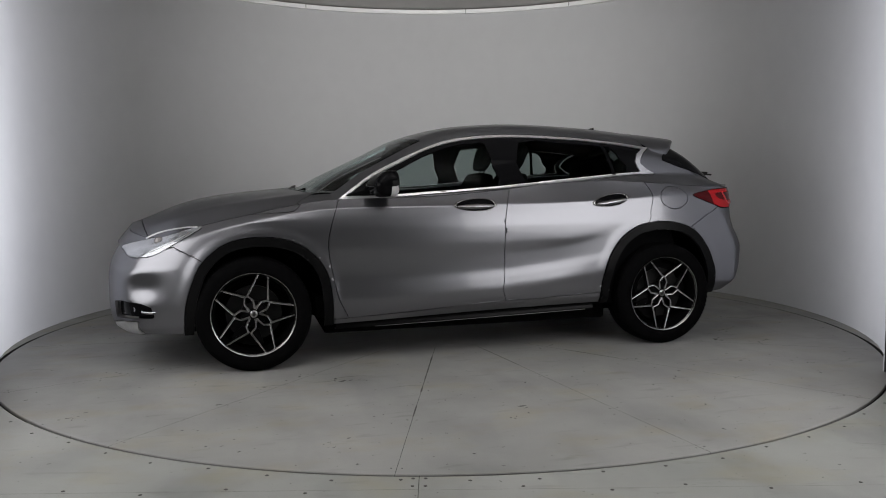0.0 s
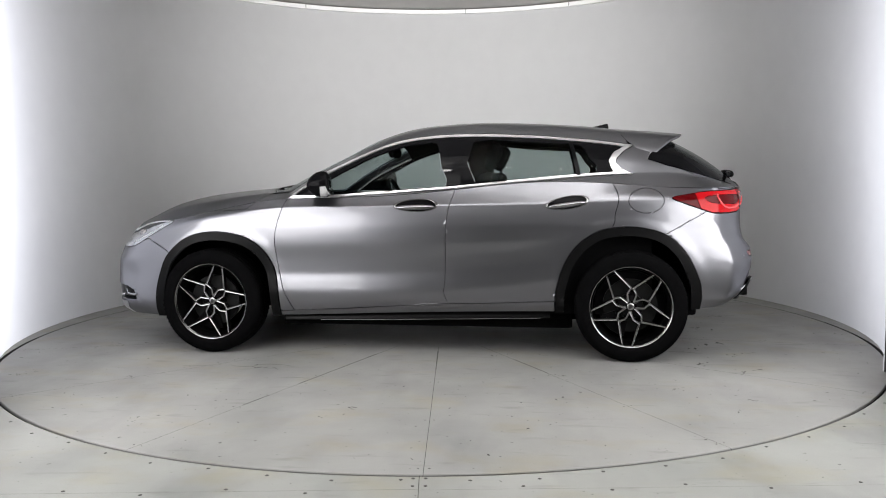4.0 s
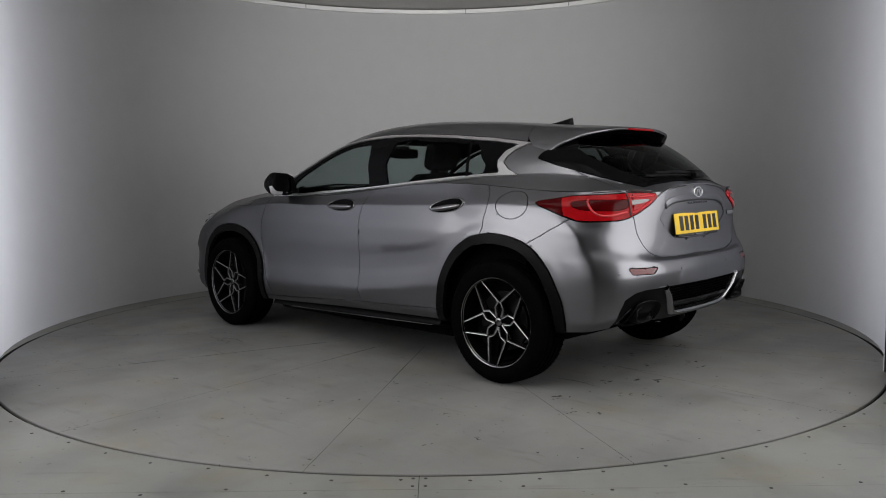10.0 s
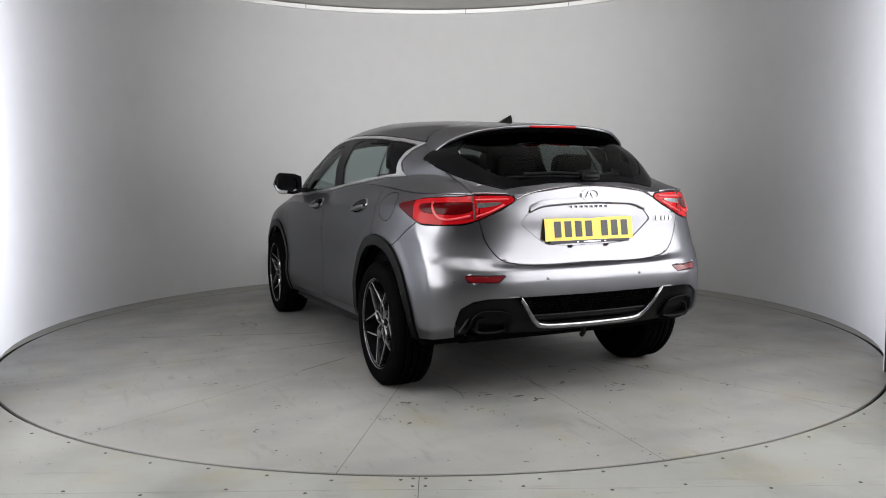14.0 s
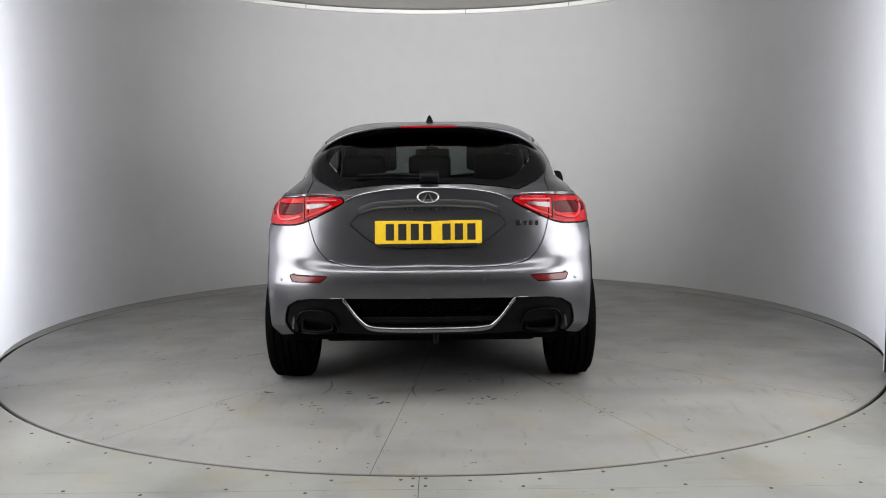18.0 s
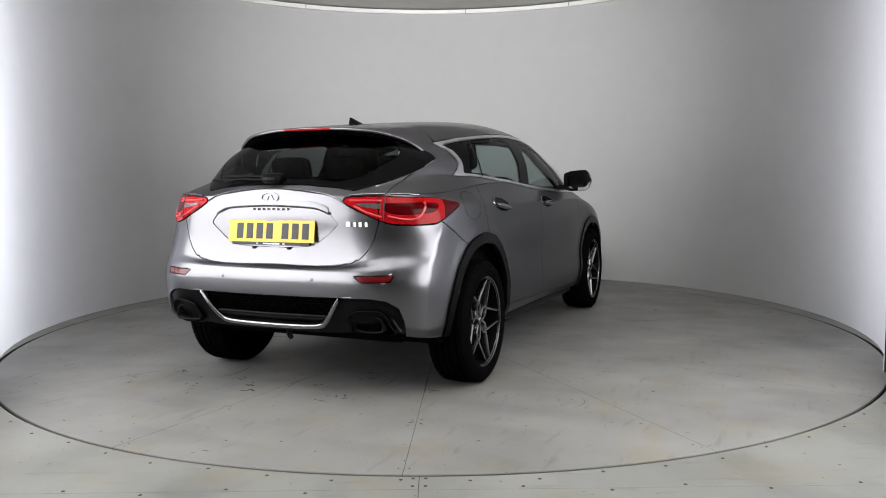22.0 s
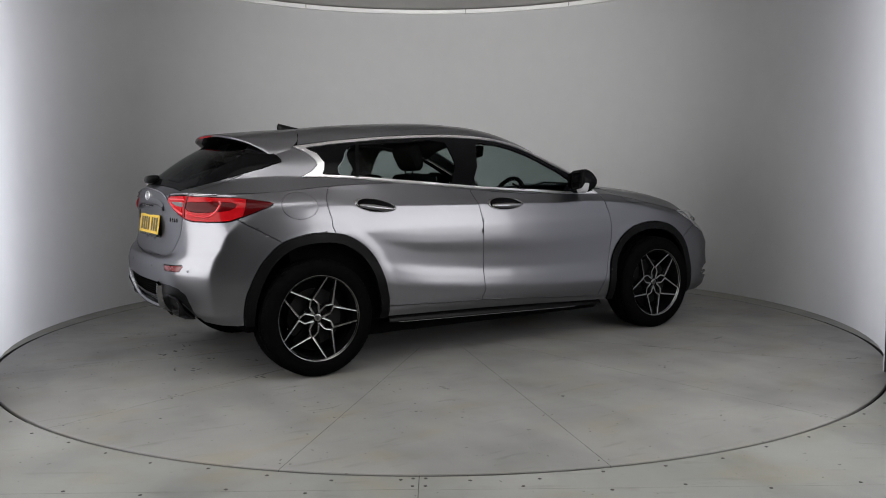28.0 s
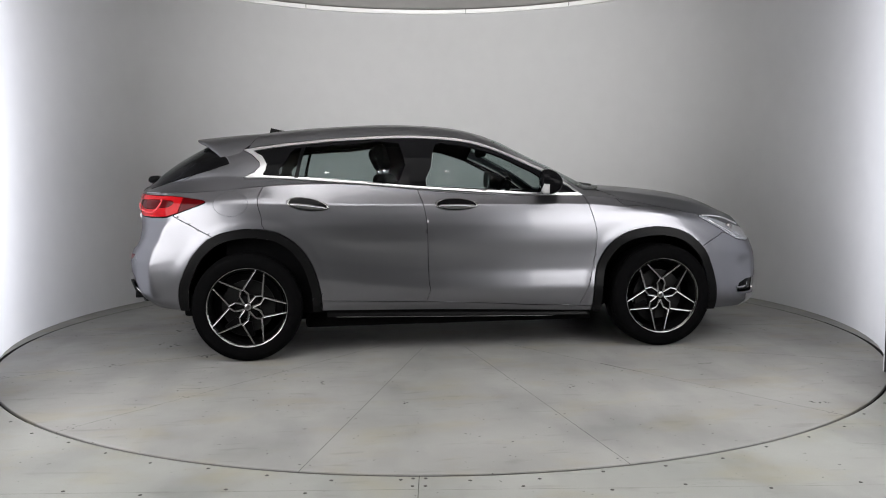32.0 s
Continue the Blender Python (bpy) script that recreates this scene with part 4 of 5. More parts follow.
A.cut(inside(smooth_line(sx([(-1.80, 1.010), (-1.825, .972)]) + sy([(.742, .962), (.69, .966), (.648, .980), (.645, 1.012), (.70, 1.016)]), 3, True)), "tail_core", ["tail_out"])
A.cut(inside(sx([(-1.50, .75), (-1.57, .795), (-1.80, .928)]) + sy([(.70, .925), (.60, .945)]) + [(BAND_S[-1] + .2, .945), (BAND_S[-1] + .2, 0), (s_x(-1.5), 0)]), "rear_bumper", [""])
VAL = [(.735, .30), (.721, .376), (.708, .446), (.684, .515), (.636, .545), (.567, .557), (.30, .557), (-.2, .557), (-.2, .30)]
A.cut(inside(s_yy(VAL)), "valance", ["rear_bumper"])
MESH = [(.405, .553), (.349, .469), (.295, .418), (.212, .408), (-.2, .408), (-.2, .553)]
A.cut(inside(s_yy(MESH)), "mesh", ["valance"])
A.cut(inside(sy([(.676, .673), (.486, .668), (.523, .636), (.655, .640)])), "reflector", ["rear_bumper"])
HEAD = smooth_line([(s_fy(.53), .748)] + sx([(1.95, .815), (1.84, .852), (1.72, .873), (1.66, .875), (1.610, .863), (1.668, .828), (1.803, .762), (1.92, .702)]) + [(s_fy(.72), .690), (s_fy(.60), .722)], 3, True)
A.cut(inside(HEAD), "headlight", [""])
A.cut(inside([(s_x(1.60), .64), (s_x(1.658), .679), (s_x(1.80), .755), (s_x(1.93), .70), (s_fy(.66), .72), (s_fy(.60), .90), (-.2, .88), (-.2, 0), (s_x(1.60), 0)]), "front_bumper", [""])
A.cut(inside([(s_fy(.52), .0), (s_fy(.52), .285), (s_fy(.70), .315), (s_x(1.975), .318), (s_x(1.995), .255), (s_x(2.0), .0)]), "blade", ["front_bumper"])
A.cut(inside([(s_x(1.89), .338), (s_x(1.905), .400), (s_x(1.955), .424), (s_fy(.70), .436), (s_fy(.60), .424), (s_fy(.60), .332)]), "fog", ["front_bumper"])
A.cut(inside([(s_fy(.42), .75), (s_fy(.30), .43), (-.2, .40), (-.2, .76)]), "grille", ["front_bumper"])
A.cut(inside(sx([(1.93, .83), (1.65, .887), (1.375, .929), (1.16, .940), (1.105, .944), (1.07, .972), (1.02, 1.06), (1.0, 1.3), (1.93, 1.3)])), "bonnet_edge", [""])
A.cut(lambda e: 1.93 - e[:, 2], "brow", [""])
A.cut(lambda e: e[:, 2] + 0.3, "quarter", [""])
cap_s, cap_z = s_x(-1.437), .988
A.cut(lambda e: (np.sqrt(((e[:, 0] - cap_s) / .104) ** 2 + ((e[:, 1] - cap_z) / .0745) ** 2) - 1) * .085, "cap", ["quarter"])

# glazing, side view
DLO = [(.846, 1.014), (.77, 1.064), (.622, 1.161), (.438, 1.250), (.254, 1.331), (.072, 1.382), (-.11, 1.405), (-.293, 1.413), (-.475, 1.411), (-.657, 1.403), (-.84, 1.391), (-1.023, 1.374), (-1.114, 1.366)]
DLO = smooth_line(DLO, 4) + [(-1.379, 1.330), (-1.312, 1.292), (-1.272, 1.25), (-1.262, 1.22), (-1.30, 1.185), (-1.374, 1.147)] + smooth_line([(-1.347, 1.145), (-1.185, 1.141), (-1.004, 1.129), (-.824, 1.114), (-.644, 1.100), (-.464, 1.084), (-.277, 1.066), (-.105, 1.055), (.075, 1.043), (.254, 1.034), (.524, 1.016), (.80, 1.012)], 4)
KINK = [(2, 2), (2, .5), (-1.10, .5), (-1.252, 1.155), (-1.226, 1.198), (-1.218, 1.234), (-1.25, 1.288), (-1.317, 1.324), (-1.33, 2)]
f_dlo, f_kink = inside(DLO), inside(KINK)
B.cut(lambda e: f_dlo(e), "chrome")
B.cut(lambda e: np.maximum(f_dlo(e) + .020, f_kink(e)), "dlo", ["chrome"])
FW = [(.57, 1.02), (.57, 1.115), (.40, 1.212), (.254, 1.282), (.072, 1.338), (-.06, 1.352), (-.140, 1.352), (-.175, 1.20), (-.205, 1.075), (.1, 1.055), (.4, 1.033)]
RW = [(-.395, 1.10), (-.375, 1.36), (-.66, 1.358), (-.90, 1.343), (-1.045, 1.330), (-1.10, 1.25), (-1.14, 1.165), (-.80, 1.138)]
B.cut(inside(smooth_line(FW, 2, True)), "front_glass", ["dlo"])
B.cut(inside(smooth_line(RW, 2, True)), "rear_glass", ["dlo"])
# rear screen, seen from behind (half width, height)
SCREEN = [(-.1, 1.112), (.20, 1.108), (.36, 1.092), (.44, 1.078), (.50, 1.098), (.57, 1.130), (.61, 1.160), (.640, 1.20), (.650, 1.245), (.645, 1.30), (.60, 1.38), (-.1, 1.6)]
f_scr = inside(SCREEN)
f_tip = lambda e: e[:, 0] + 1.462 + 15 * (e[:, 1] - 1.243) ** 2   # the border comes to a rounded point at the pillar
B.cut(lambda e: np.where(e[:, 0] < -1.41, np.maximum(f_scr(e[:, [2, 1]]), np.where(e[:, 2] > .46, f_tip(e), -1.0)), 1.0), "screen", [""])
B.cut(lambda e: np.where(e[:, 0] < -1.43, f_scr(e[:, [2, 1]]) + .03 + .09 * np.clip((e[:, 2] - .35) / .2, 0, 1), 1.0), "screen_glass", ["screen"])
GATEB = inside([(-.1, .9), (.612, .9), (.60, 1.12), (.62, 1.17), (.60, 1.36), (-.1, 1.5)])
B.cut(lambda e: np.where(e[:, 0] < -1.58, GATEB(e[:, [2, 1]]), 1.0), "gate", [""])
# top: bonnet, windscreen, roof
T.cut(lambda e: np.array([-(x - (1.115 - .235 * min(.66, y) ** 2 / .64 + .115 * min(1, max(0, (y - .66) / .11)))) for x, y, z in e]), "bonnet")
T.cut(lambda e: np.array([-(x - (.33 - .10 * (y / .66) ** 2)) for x, y, z in e]), "screen_zone", [""])
T.cut(lambda e: e[:, 1] - (np.interp(-e[:, 0], -xe, ye) - .125), "windscreen", ["screen_zone"])
T.cut(lambda e: np.array([(x - (2.02 - .09 * (y / .70) ** 2.2)) * -1 for x, y, z in e]), "nose_top", ["bonnet"])
T.cut(lambda e: np.array([(x + 1.24 + .10 * (y / .58) ** 3) for x, y, z in e]), "spoiler_zone", [""])

# ---- car panels ----
L = [("left", 1), ("right", -1)]
doors = {}
bonnet = panel("bonnet", [(T, ["bonnet"]), (A, ["bonnet_edge"])], M_PAINT, car, both=True, gap=.0034, lip=.010, least=.0012)
front_bumper = panel("front_bumper", [(A, ["front_bumper", "brow"]), (T, ["nose_top"])], M_PAINT, car, both=True)
roof = panel("roof", [(T, ["", "screen_zone"])], M_PAINT, car, both=True)
panel("windscreen", [(T, ["windscreen"])], M_GLASS, car, both=True, push=0.002)
gate = panel("tailgate", [(A, ["gate"]), (B, ["gate"])], M_PAINT, car, both=True, lip=.03)
panel("rear_window_surround", [(B, ["screen"])], M_GLOSS, gate, "gloss black rear window border", both=True, push=0.003)
panel("rear_window", [(B, ["screen_glass"])], M_REARGLASS, gate, "dark tinted rear window glass", both=True, push=0.002)
panel("plate_recess", [(A, ["recess"])], M_PAINT, gate, "recess round the number plate", both=True, push=-.004, lip=-.003, gap=0.0)
rear_bumper = panel("rear_bumper", [(A, ["rear_bumper"])], M_PAINT, car, both=True)
valance = panel("rear_valance", [(A, ["valance"])], M_VALANCE, rear_bumper, "black plastic lower valance", both=True, push=-0.012)
mesh_back = panel("mesh_backing", [(A, ["mesh"])], M_VOID, rear_bumper, both=True, push=-0.05)
panel("grille_backing", [(A, ["grille"])], M_GLOSS, front_bumper, "gloss black front grille", both=True, push=-0.02)
for nm, sd in L:
    panel("front_wing", [(A, [""])], M_PAINT, car, side=sd)
    panel("rear_quarter", [(A, ["quarter"])], M_PAINT, car, side=sd)
    doors[nm, "front"] = panel("front_door", [(A, ["front_door"])], M_PAINT, car, side=sd)
    doors[nm, "rear"] = panel("rear_door", [(A, ["rear_door"])], M_PAINT, car, side=sd)
    panel("side_sill", [(A, ["sill"])], M_PAINT, car, side=sd)
    panel("body_side_upper", [(B, [""])], M_PAINT, car, side=sd)
    panel("window_surround_trim", [(B, ["chrome"])], M_CHROME, car, "bright chrome trim round the side windows", side=sd, push=0.004, lip=0.004)
    panel("pillar_cover", [(B, ["dlo"])], M_GLOSS, car, "gloss black pillar cover between the windows", side=sd)
    panel("window_glass", [(B, ["front_glass"])], M_GLASS, doors[nm, "front"], "lightly tinted door window", side=sd, push=-0.002, lip=.004)
    panel("window_glass", [(B, ["rear_glass"])], M_GLASS, doors[nm, "rear"], "lightly tinted door window", side=sd, push=-0.002, lip=.004)
    part("window_divider", grid_bm([[(x - .012, sd * y, z), (x + .012, sd * y, z)] for x, y, z in ((-1.035, .762, 1.145), (-1.02, .735, 1.22), (-1.00, .693, 1.30), (-.985, .662, 1.345))]), M_GLOSS, doors[nm, "rear"], "black divider bar in the window")
    panel("wheel_arch_trim", [(A, ["clad_f"])], M_BLACK, car, "black plastic wheel arch trim", side=sd, push=0.012)
    panel("wheel_arch_trim", [(A, ["clad_r"])], M_BLACK, car, "black plastic wheel arch trim", side=sd, push=0.012)
    panel("lamp_gasket", [(A, ["gask_out"])], M_GLOSS, car, "black gasket round the tail light", side=sd, gap=.0)
    panel("lamp_gasket", [(A, ["gask_in"])], M_GLOSS, gate, "black gasket round the tail light", side=sd, gap=.0)
    panel("tail_light", [(A, ["tail_out"])], M_RED, car, "red wraparound tail light", side=sd, push=0.004)
    panel("tail_light_tip", [(A, ["tail_tip"])], M_MAROON, car, "dark red pointed end of the tail light", side=sd, push=0.004, gap=.0003, lip=.004)
    panel("tail_light_core", [(A, ["tail_core"])], M_MAROON, car, "dark red core of the tail light", side=sd, push=0.002, gap=.0003, lip=.004)
    panel("tail_light", [(A, ["tail_in"])], M_RED, gate, "red inner tail light on the tailgate", side=sd, push=0.004)
    panel("headlight", [(A, ["headlight"])], M_HEADL, car, "clear headlight with a bright running strip", side=sd, push=0.002)
    panel("bumper_blade", [(A, ["blade"])], M_CHROME, front_bumper, "silver lower bumper blade", side=sd, push=0.003)
    panel("fog_recess", [(A, ["fog"])], M_GLOSS, front_bumper, "black fog lamp recess", side=sd, push=-0.03)
    panel("fuel_flap", [(A, ["cap"])], M_PAINT, car, "round painted fuel flap", side=sd, gap=.0022) if sd > 0 else panel("rear_quarter_insert", [(A, ["cap"])], M_PAINT, car, side=sd, gap=0.0)
    panel("rear_reflector", [(A, ["reflector"])], M_REFLECT, rear_bumper, "slim red bumper reflector", side=sd, push=-0.002)




# ---- wheels ----
def beam(p0, p1, w0, w1, d0, d1, bm, side=Vector((0, 1, 0))):
    """A tapering spoke bar with a narrower, raised face."""
    p0, p1 = Vector(p0), Vector(p1)
    d = (p1 - p0).normalized()
    n = d.cross(side).normalized()
    rows = []
    for p, w, dep in ((p0, w0, d0), (p0.lerp(p1, .5), (w0 + w1) / 2, (d0 + d1) / 2), (p1, w1, d1)):
        rows.append([p + n * w * .5 - side * dep, p + n * w * .5 - side * .009, p + n * w * .30, p + n * w * .10 - side * .0015, p - n * w * .10 - side * .0015, p - n * w * .30, p - n * w * .5 - side * .009, p - n * w * .5 - side * dep, p + n * w * .5 - side * dep])
    grid_bm(rows, bm)
    return bm


def build_wheel(name):
    """Wheel about its own centre, outer face towards +y."""
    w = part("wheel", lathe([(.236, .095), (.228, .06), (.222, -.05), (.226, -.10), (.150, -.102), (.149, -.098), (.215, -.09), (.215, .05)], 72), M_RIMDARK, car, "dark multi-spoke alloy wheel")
    tyre = [(.243, .098), (.252, .108), (.268, .114), (.295, .115), (.317, .109), (.332, .094), (.339, .084), (.3395, .066), (.330, .064), (.330, .056), (.340, .054), (.342, .025), (.331, .023), (.331, .013), (.3425, .011), (.3425, -.011), (.331, -.013), (.331, -.023), (.342, -.025), (.340, -.054), (.330, -.056), (.330, -.064), (.3395, -.066), (.337, -.086), (.325, -.106), (.295, -.115), (.265, -.114), (.243, -.100)]
    t = part("tyre", lathe(tyre, 96), M_TYRE, w, "black low-profile tyre")
    t.data.set_sharp_from_angle(angle=radians(38))
    bm = bmesh.new()
    for i in range(72):  # shoulder tread blocks
        for sg in (1, -1):
            a = 2 * math.pi * (i + (.5 if sg < 0 else 0)) / 72
            m = Matrix.Rotation(-a, 4, "Y") @ Matrix.Translation((.3345, sg * .078, 0)) @ Matrix.Rotation(sg * radians(22), 4, "X")
            r = bmesh.ops.create_cube(bm, size=1, matrix=m @ Matrix.Diagonal((.008, .030, .0095, 1)))
    tagged(part("shoulder_tread", bm, M_TYRE, w, smooth=False), kind="stuff")
    lip = part("rim", lathe([(.2445, .102), (.2515, .106), (.2530, .103), (.2530, .097), (.2440, .094), (.2395, .089), (.2385, .082), (.2400, .07), (.2445, .102)], 96), M_RIM, w, "polished rim edge")
    lip.data.set_sharp_from_angle(angle=radians(30))
    for k in range(5):
        bm = bmesh.new()
        a = radians(72 * k)

        def at(r, deg, y):
            q = a + radians(deg)
            return (r * math.cos(q), y, r * math.sin(q))

        for sg in (1, -1):
            beam(at(.116, sg * 32.0, .075), at(.2400, sg * 6.8, .0945), .0195, .0135, .040, .030, bm)
            beam(at(.084, sg * 17, .073), at(.118, sg * 33.0, .075), .015, .0185, .040, .040, bm)
            beam(at(.030, sg * 2, .070), at(.086, sg * 16.5, .073), .024, .014, .034, .040, bm)
            beam(at(.112, sg * 31.0, .072), at(.112, sg * 36.5, .072), .013, .013, .036, .036, bm)
        bmesh.ops.recalc_face_normals(bm, faces=bm.faces[:])
        sp = part("spoke", bm, M_RIM, w)
        sp.data.set_sharp_from_angle(angle=radians(35))
        # wheel nut in its well
        nut = lathe([(.020, .050), (.020, .028), (.012, .028), (.0115, .046), (.009, .050), (.0, .051)], 12)
        bmesh.ops.translate(nut, verts=nut.verts, vec=at(.064, 36, 0))
        part("wheel_nut", nut, M_RIMDARK, w, smooth=False)
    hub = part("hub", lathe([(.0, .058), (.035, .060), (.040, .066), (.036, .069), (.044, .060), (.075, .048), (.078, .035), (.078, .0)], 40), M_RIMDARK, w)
    hub.data.set_sharp_from_angle(angle=radians(30))
    part("centre_cap", lathe([(.0235, .062), (.0235, .071), (.021, .0735), (.0, .0745)], 40), M_RIM, w, "bright centre cap")
    bm = bmesh.new()
    e = [(.015 * math.cos(t), .009 * math.sin(t)) for t in [math.pi * 2 * i / 20 for i in range(20)]]
    prism(e, lambda x, z: (x, .0742, z), (0, .0015, 0), bm)
    part("cap_badge", bm, M_INK, w, "dark oval badge", False)
    disc = part("brake_disc", lathe([(.06, .02), (.165, .02), (.165, -.006), (.06, -.006)], 56), M_DISC, w, "steel brake disc, blackened for the shade behind the spokes")
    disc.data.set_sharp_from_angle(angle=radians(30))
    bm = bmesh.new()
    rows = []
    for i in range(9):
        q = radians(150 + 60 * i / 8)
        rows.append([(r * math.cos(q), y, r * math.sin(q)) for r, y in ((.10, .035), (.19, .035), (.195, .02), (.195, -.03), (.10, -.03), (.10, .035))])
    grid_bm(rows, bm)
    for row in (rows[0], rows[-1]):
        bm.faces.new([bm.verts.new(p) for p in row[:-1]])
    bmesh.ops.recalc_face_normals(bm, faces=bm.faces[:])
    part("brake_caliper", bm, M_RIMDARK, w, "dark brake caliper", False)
    return w


wheel = build_wheel("wheel")
SPIN = {("f", 1): 104, ("r", 1): 131, ("f", -1): 51, ("r", -1): 70}
for (end, sd), spin in SPIN.items():
    base = Vector((1.35 if end == "f" else -1.35, sd * .789, .3425)) + OFF
    turn = pose(0, 0, 0, 0, -spin, 0) if sd > 0 else pose(0, 0, 0, 0, 0, 180) @ pose(0, 0, 0, 0, -(180 - spin), 0)
    m = Matrix.Translation(base) @ turn
    if (end, sd) == ("f", 1):
        wheel.matrix_basis = m
    else:
        copy_thing(wheel, m)


# ---- under the body ----
def under():
    # Pan and tray hang low to block light and darken the floor below.
    bm = box_bm(-1.0, -.70, .168, .92, .70, .30, .02)
    box_bm(-1.34, -.58, .205, -.9, .58, .34, .02, bm=bm)
    box_bm(-1.72, -.56, .265, 1.60, .56, .36, .02, bm=bm)
    part("floor_pan", bm, M_VOID, car, "black underbody set low to block light under the car")
    part("front_undertray", box_bm(1.45, -.62, .21, 2.02, .62, .34, .02), M_VOID, car, "black front undertray added to block light under the car")
    # Black blocks stand for the darkness inside the hollow body.
    part("engine_bay_block", box_bm(.98, -.52, .30, 1.9, .52, .78, .05), M_VOID, car, "black filler block in place of the engine bay")
    part("boot_block", box_bm(-1.86, -.52, .37, -.98, .52, .84, .05), M_VOID, car, "black filler block in place of the boot")
    for cx in (1.335, -1.335):
        for sd in (1, -1):
            bm = bmesh.new()
            rows = []
            for i in range(25):
                a = radians(180 * i / 24)
                rows.append([(cx + .43 * math.cos(a), sd * y, .36 + .43 * math.sin(a)) for y in (.50, .62, .74, .83)])
            grid_bm(rows, bm)
            vs = [bm.verts.new((cx + .43 * math.cos(radians(180 * i / 24)), sd * .50, .36 + .43 * math.sin(radians(180 * i / 24)))) for i in range(25)]
            bm.faces.new(vs)
            part("wheel_arch_liner", bm, M_VOID, car, "black wheel arch liner")
    for sd in (1, -1):  # lower sill blade
        bm = bmesh.new()
        rows = []
        for i in range(30):
            x = .86 - 1.72 * i / 29
            z = float(np.interp(x, [-.86, .86], [.262, .222]))
            o = .836 + .010 * math.sin(math.pi * i / 29)
            rows.append([(x, sd * .70, z - .02), (x, sd * (o - .018), z - .006), (x, sd * (o - .016), z), (x, sd * (o - .03), z + .02), (x, sd * .79, z + .07)])
        grid_bm(rows, bm)
        part("sill_blade", bm, M_BLACK, car, "black plastic sill skirt")
        rows = [[(x, sd * (.8225 + .010 * math.sin(math.pi * (.86 - x) / 1.72)), float(np.interp(x, [-.86, .86], [.262, .222])) - .005 + dz) for dz in (-.0025, .0015)] for x in [.62 - 1.42 * i / 24 for i in range(25)]]
        part("sill_bright_strip", grid_bm(rows), M_SILVER, car, "thin bright sill strip")
    for sd in (1, -1):  # exhaust boxes under the rear valance
        part("silencer", box_bm(-1.95, sd * .25, .35, -1.65, sd * .6, .42, .03), M_VOID, car, "dark rear silencer")


under()


# ---- cabin ----
def shell_lining():
    """Dark inside faces of roof, doors and pillars."""
    bm = bmesh.new()
    idx = [i for i in range(len(TOP_X)) if -1.5 < TOP_X[i] < .30]
    for sg in (1, -1):
        grid_bm([[(top[i, j, 0], sg * top[i, j, 1] * .97, top[i, j, 2] - .03) for j in range(0, 44, 3)] for i in idx[::4]], bm)
    part("headliner", bm, M_INT, car, "dark headliner")
    for sd in (1, -1):
        bm = bmesh.new()
        rows = []
        for i in range(20):
            x = .82 - 2.3 * i / 19
            zt = float(np.interp(-x, [-.83, -.1, .5, 1.1, 1.35, 1.6], [.99, 1.03, 1.075, 1.12, 1.13, 1.12]))
            yt = float(np.interp(-x, [-.83, 0, .8, 1.35, 1.6], [.77, .775, .745, .68, .60]))
            rows.append([(x, sd * .79, .28), (x, sd * .80, .62), (x, sd * (yt + .01), zt - .10), (x, sd * yt, zt), (x, sd * (yt - .07), zt - .01), (x, sd * (yt - .10), zt - .12), (x, sd * .66, .3)])
        grid_bm(rows, bm)
        part("door_lining", bm, M_INT, car, "dark inner door lining")
    part("cabin_floor", box_bm(-1.75, -.78, .28, .98, .78, .42, .02), M_INT, car, "dark cabin floor")


shell_lining()


def rounded_slab(prof, y0, y1, r, bm=None):
    """A cushion: side profile (x, z) swept across y with rounded ends."""
    n = 7
    cx, cz = sum(p[0] for p in prof) / len(prof), sum(p[1] for p in prof) / len(prof)
    rows = []
    for i in range(n):
        t = i / (n - 1)
        a = math.pi * (t - .5)
        y = (y0 + y1) / 2 + (abs(y1 - y0) / 2) * math.copysign(abs(math.sin(a)) ** .35, math.sin(a)) if i not in (0, n - 1) else (y0 if i == 0 else y1)
        k = (math.cos(a) ** .22 if 0 < i < n - 1 else .82)
        rows.append([(cx + (x - cx) * k, y, cz + (z - cz) * k) for x, z in prof + prof[:1]])
    bm = grid_bm(rows, bm)
    for row in (rows[0], rows[-1]):
        bm.faces.new([bm.verts.new(p) for p in row[:-1]])
    bmesh.ops.remove_doubles(bm, verts=bm.verts[:], dist=.0005)
    bmesh.ops.recalc_face_normals(bm, faces=bm.faces[:])
    return bm


for yc in (.37, -.37):
    seat = part("front_seat", rounded_slab(smooth_line([(.22, .58), (.25, .50), (-.25, .46), (-.28, .56), (-.10, .60)], 4, True), yc - .25, yc + .25, .05), M_SEAT, car, "black leather front seat")
    part("backrest", rounded_slab(smooth_line([(-.14, .58), (-.26, .55), (-.44, .95), (-.50, 1.13), (-.44, 1.17), (-.37, 1.12), (-.26, .85)], 4, True), yc - .24, yc + .24, .05), M_SEAT, seat)
    part("headrest", rounded_slab(smooth_line([(-.42, 1.20), (-.47, 1.19), (-.53, 1.31), (-.51, 1.36), (-.46, 1.36), (-.43, 1.28)], 4, True), yc - .13, yc + .13, .03), M_SEAT, seat, "padded headrest")
    for dy in (-.05, .05):
        part("headrest_post", tube([(-.455, yc + dy, 1.12), (-.475, yc + dy, 1.24)], .006), M_DISC, seat)
bench = part("rear_bench", rounded_slab(smooth_line([(-.62, .62), (-.60, .50), (-1.10, .48), (-1.12, .60), (-.9, .62)], 4, True), -.66, .66, .05), M_SEAT, car, "black leather rear bench")
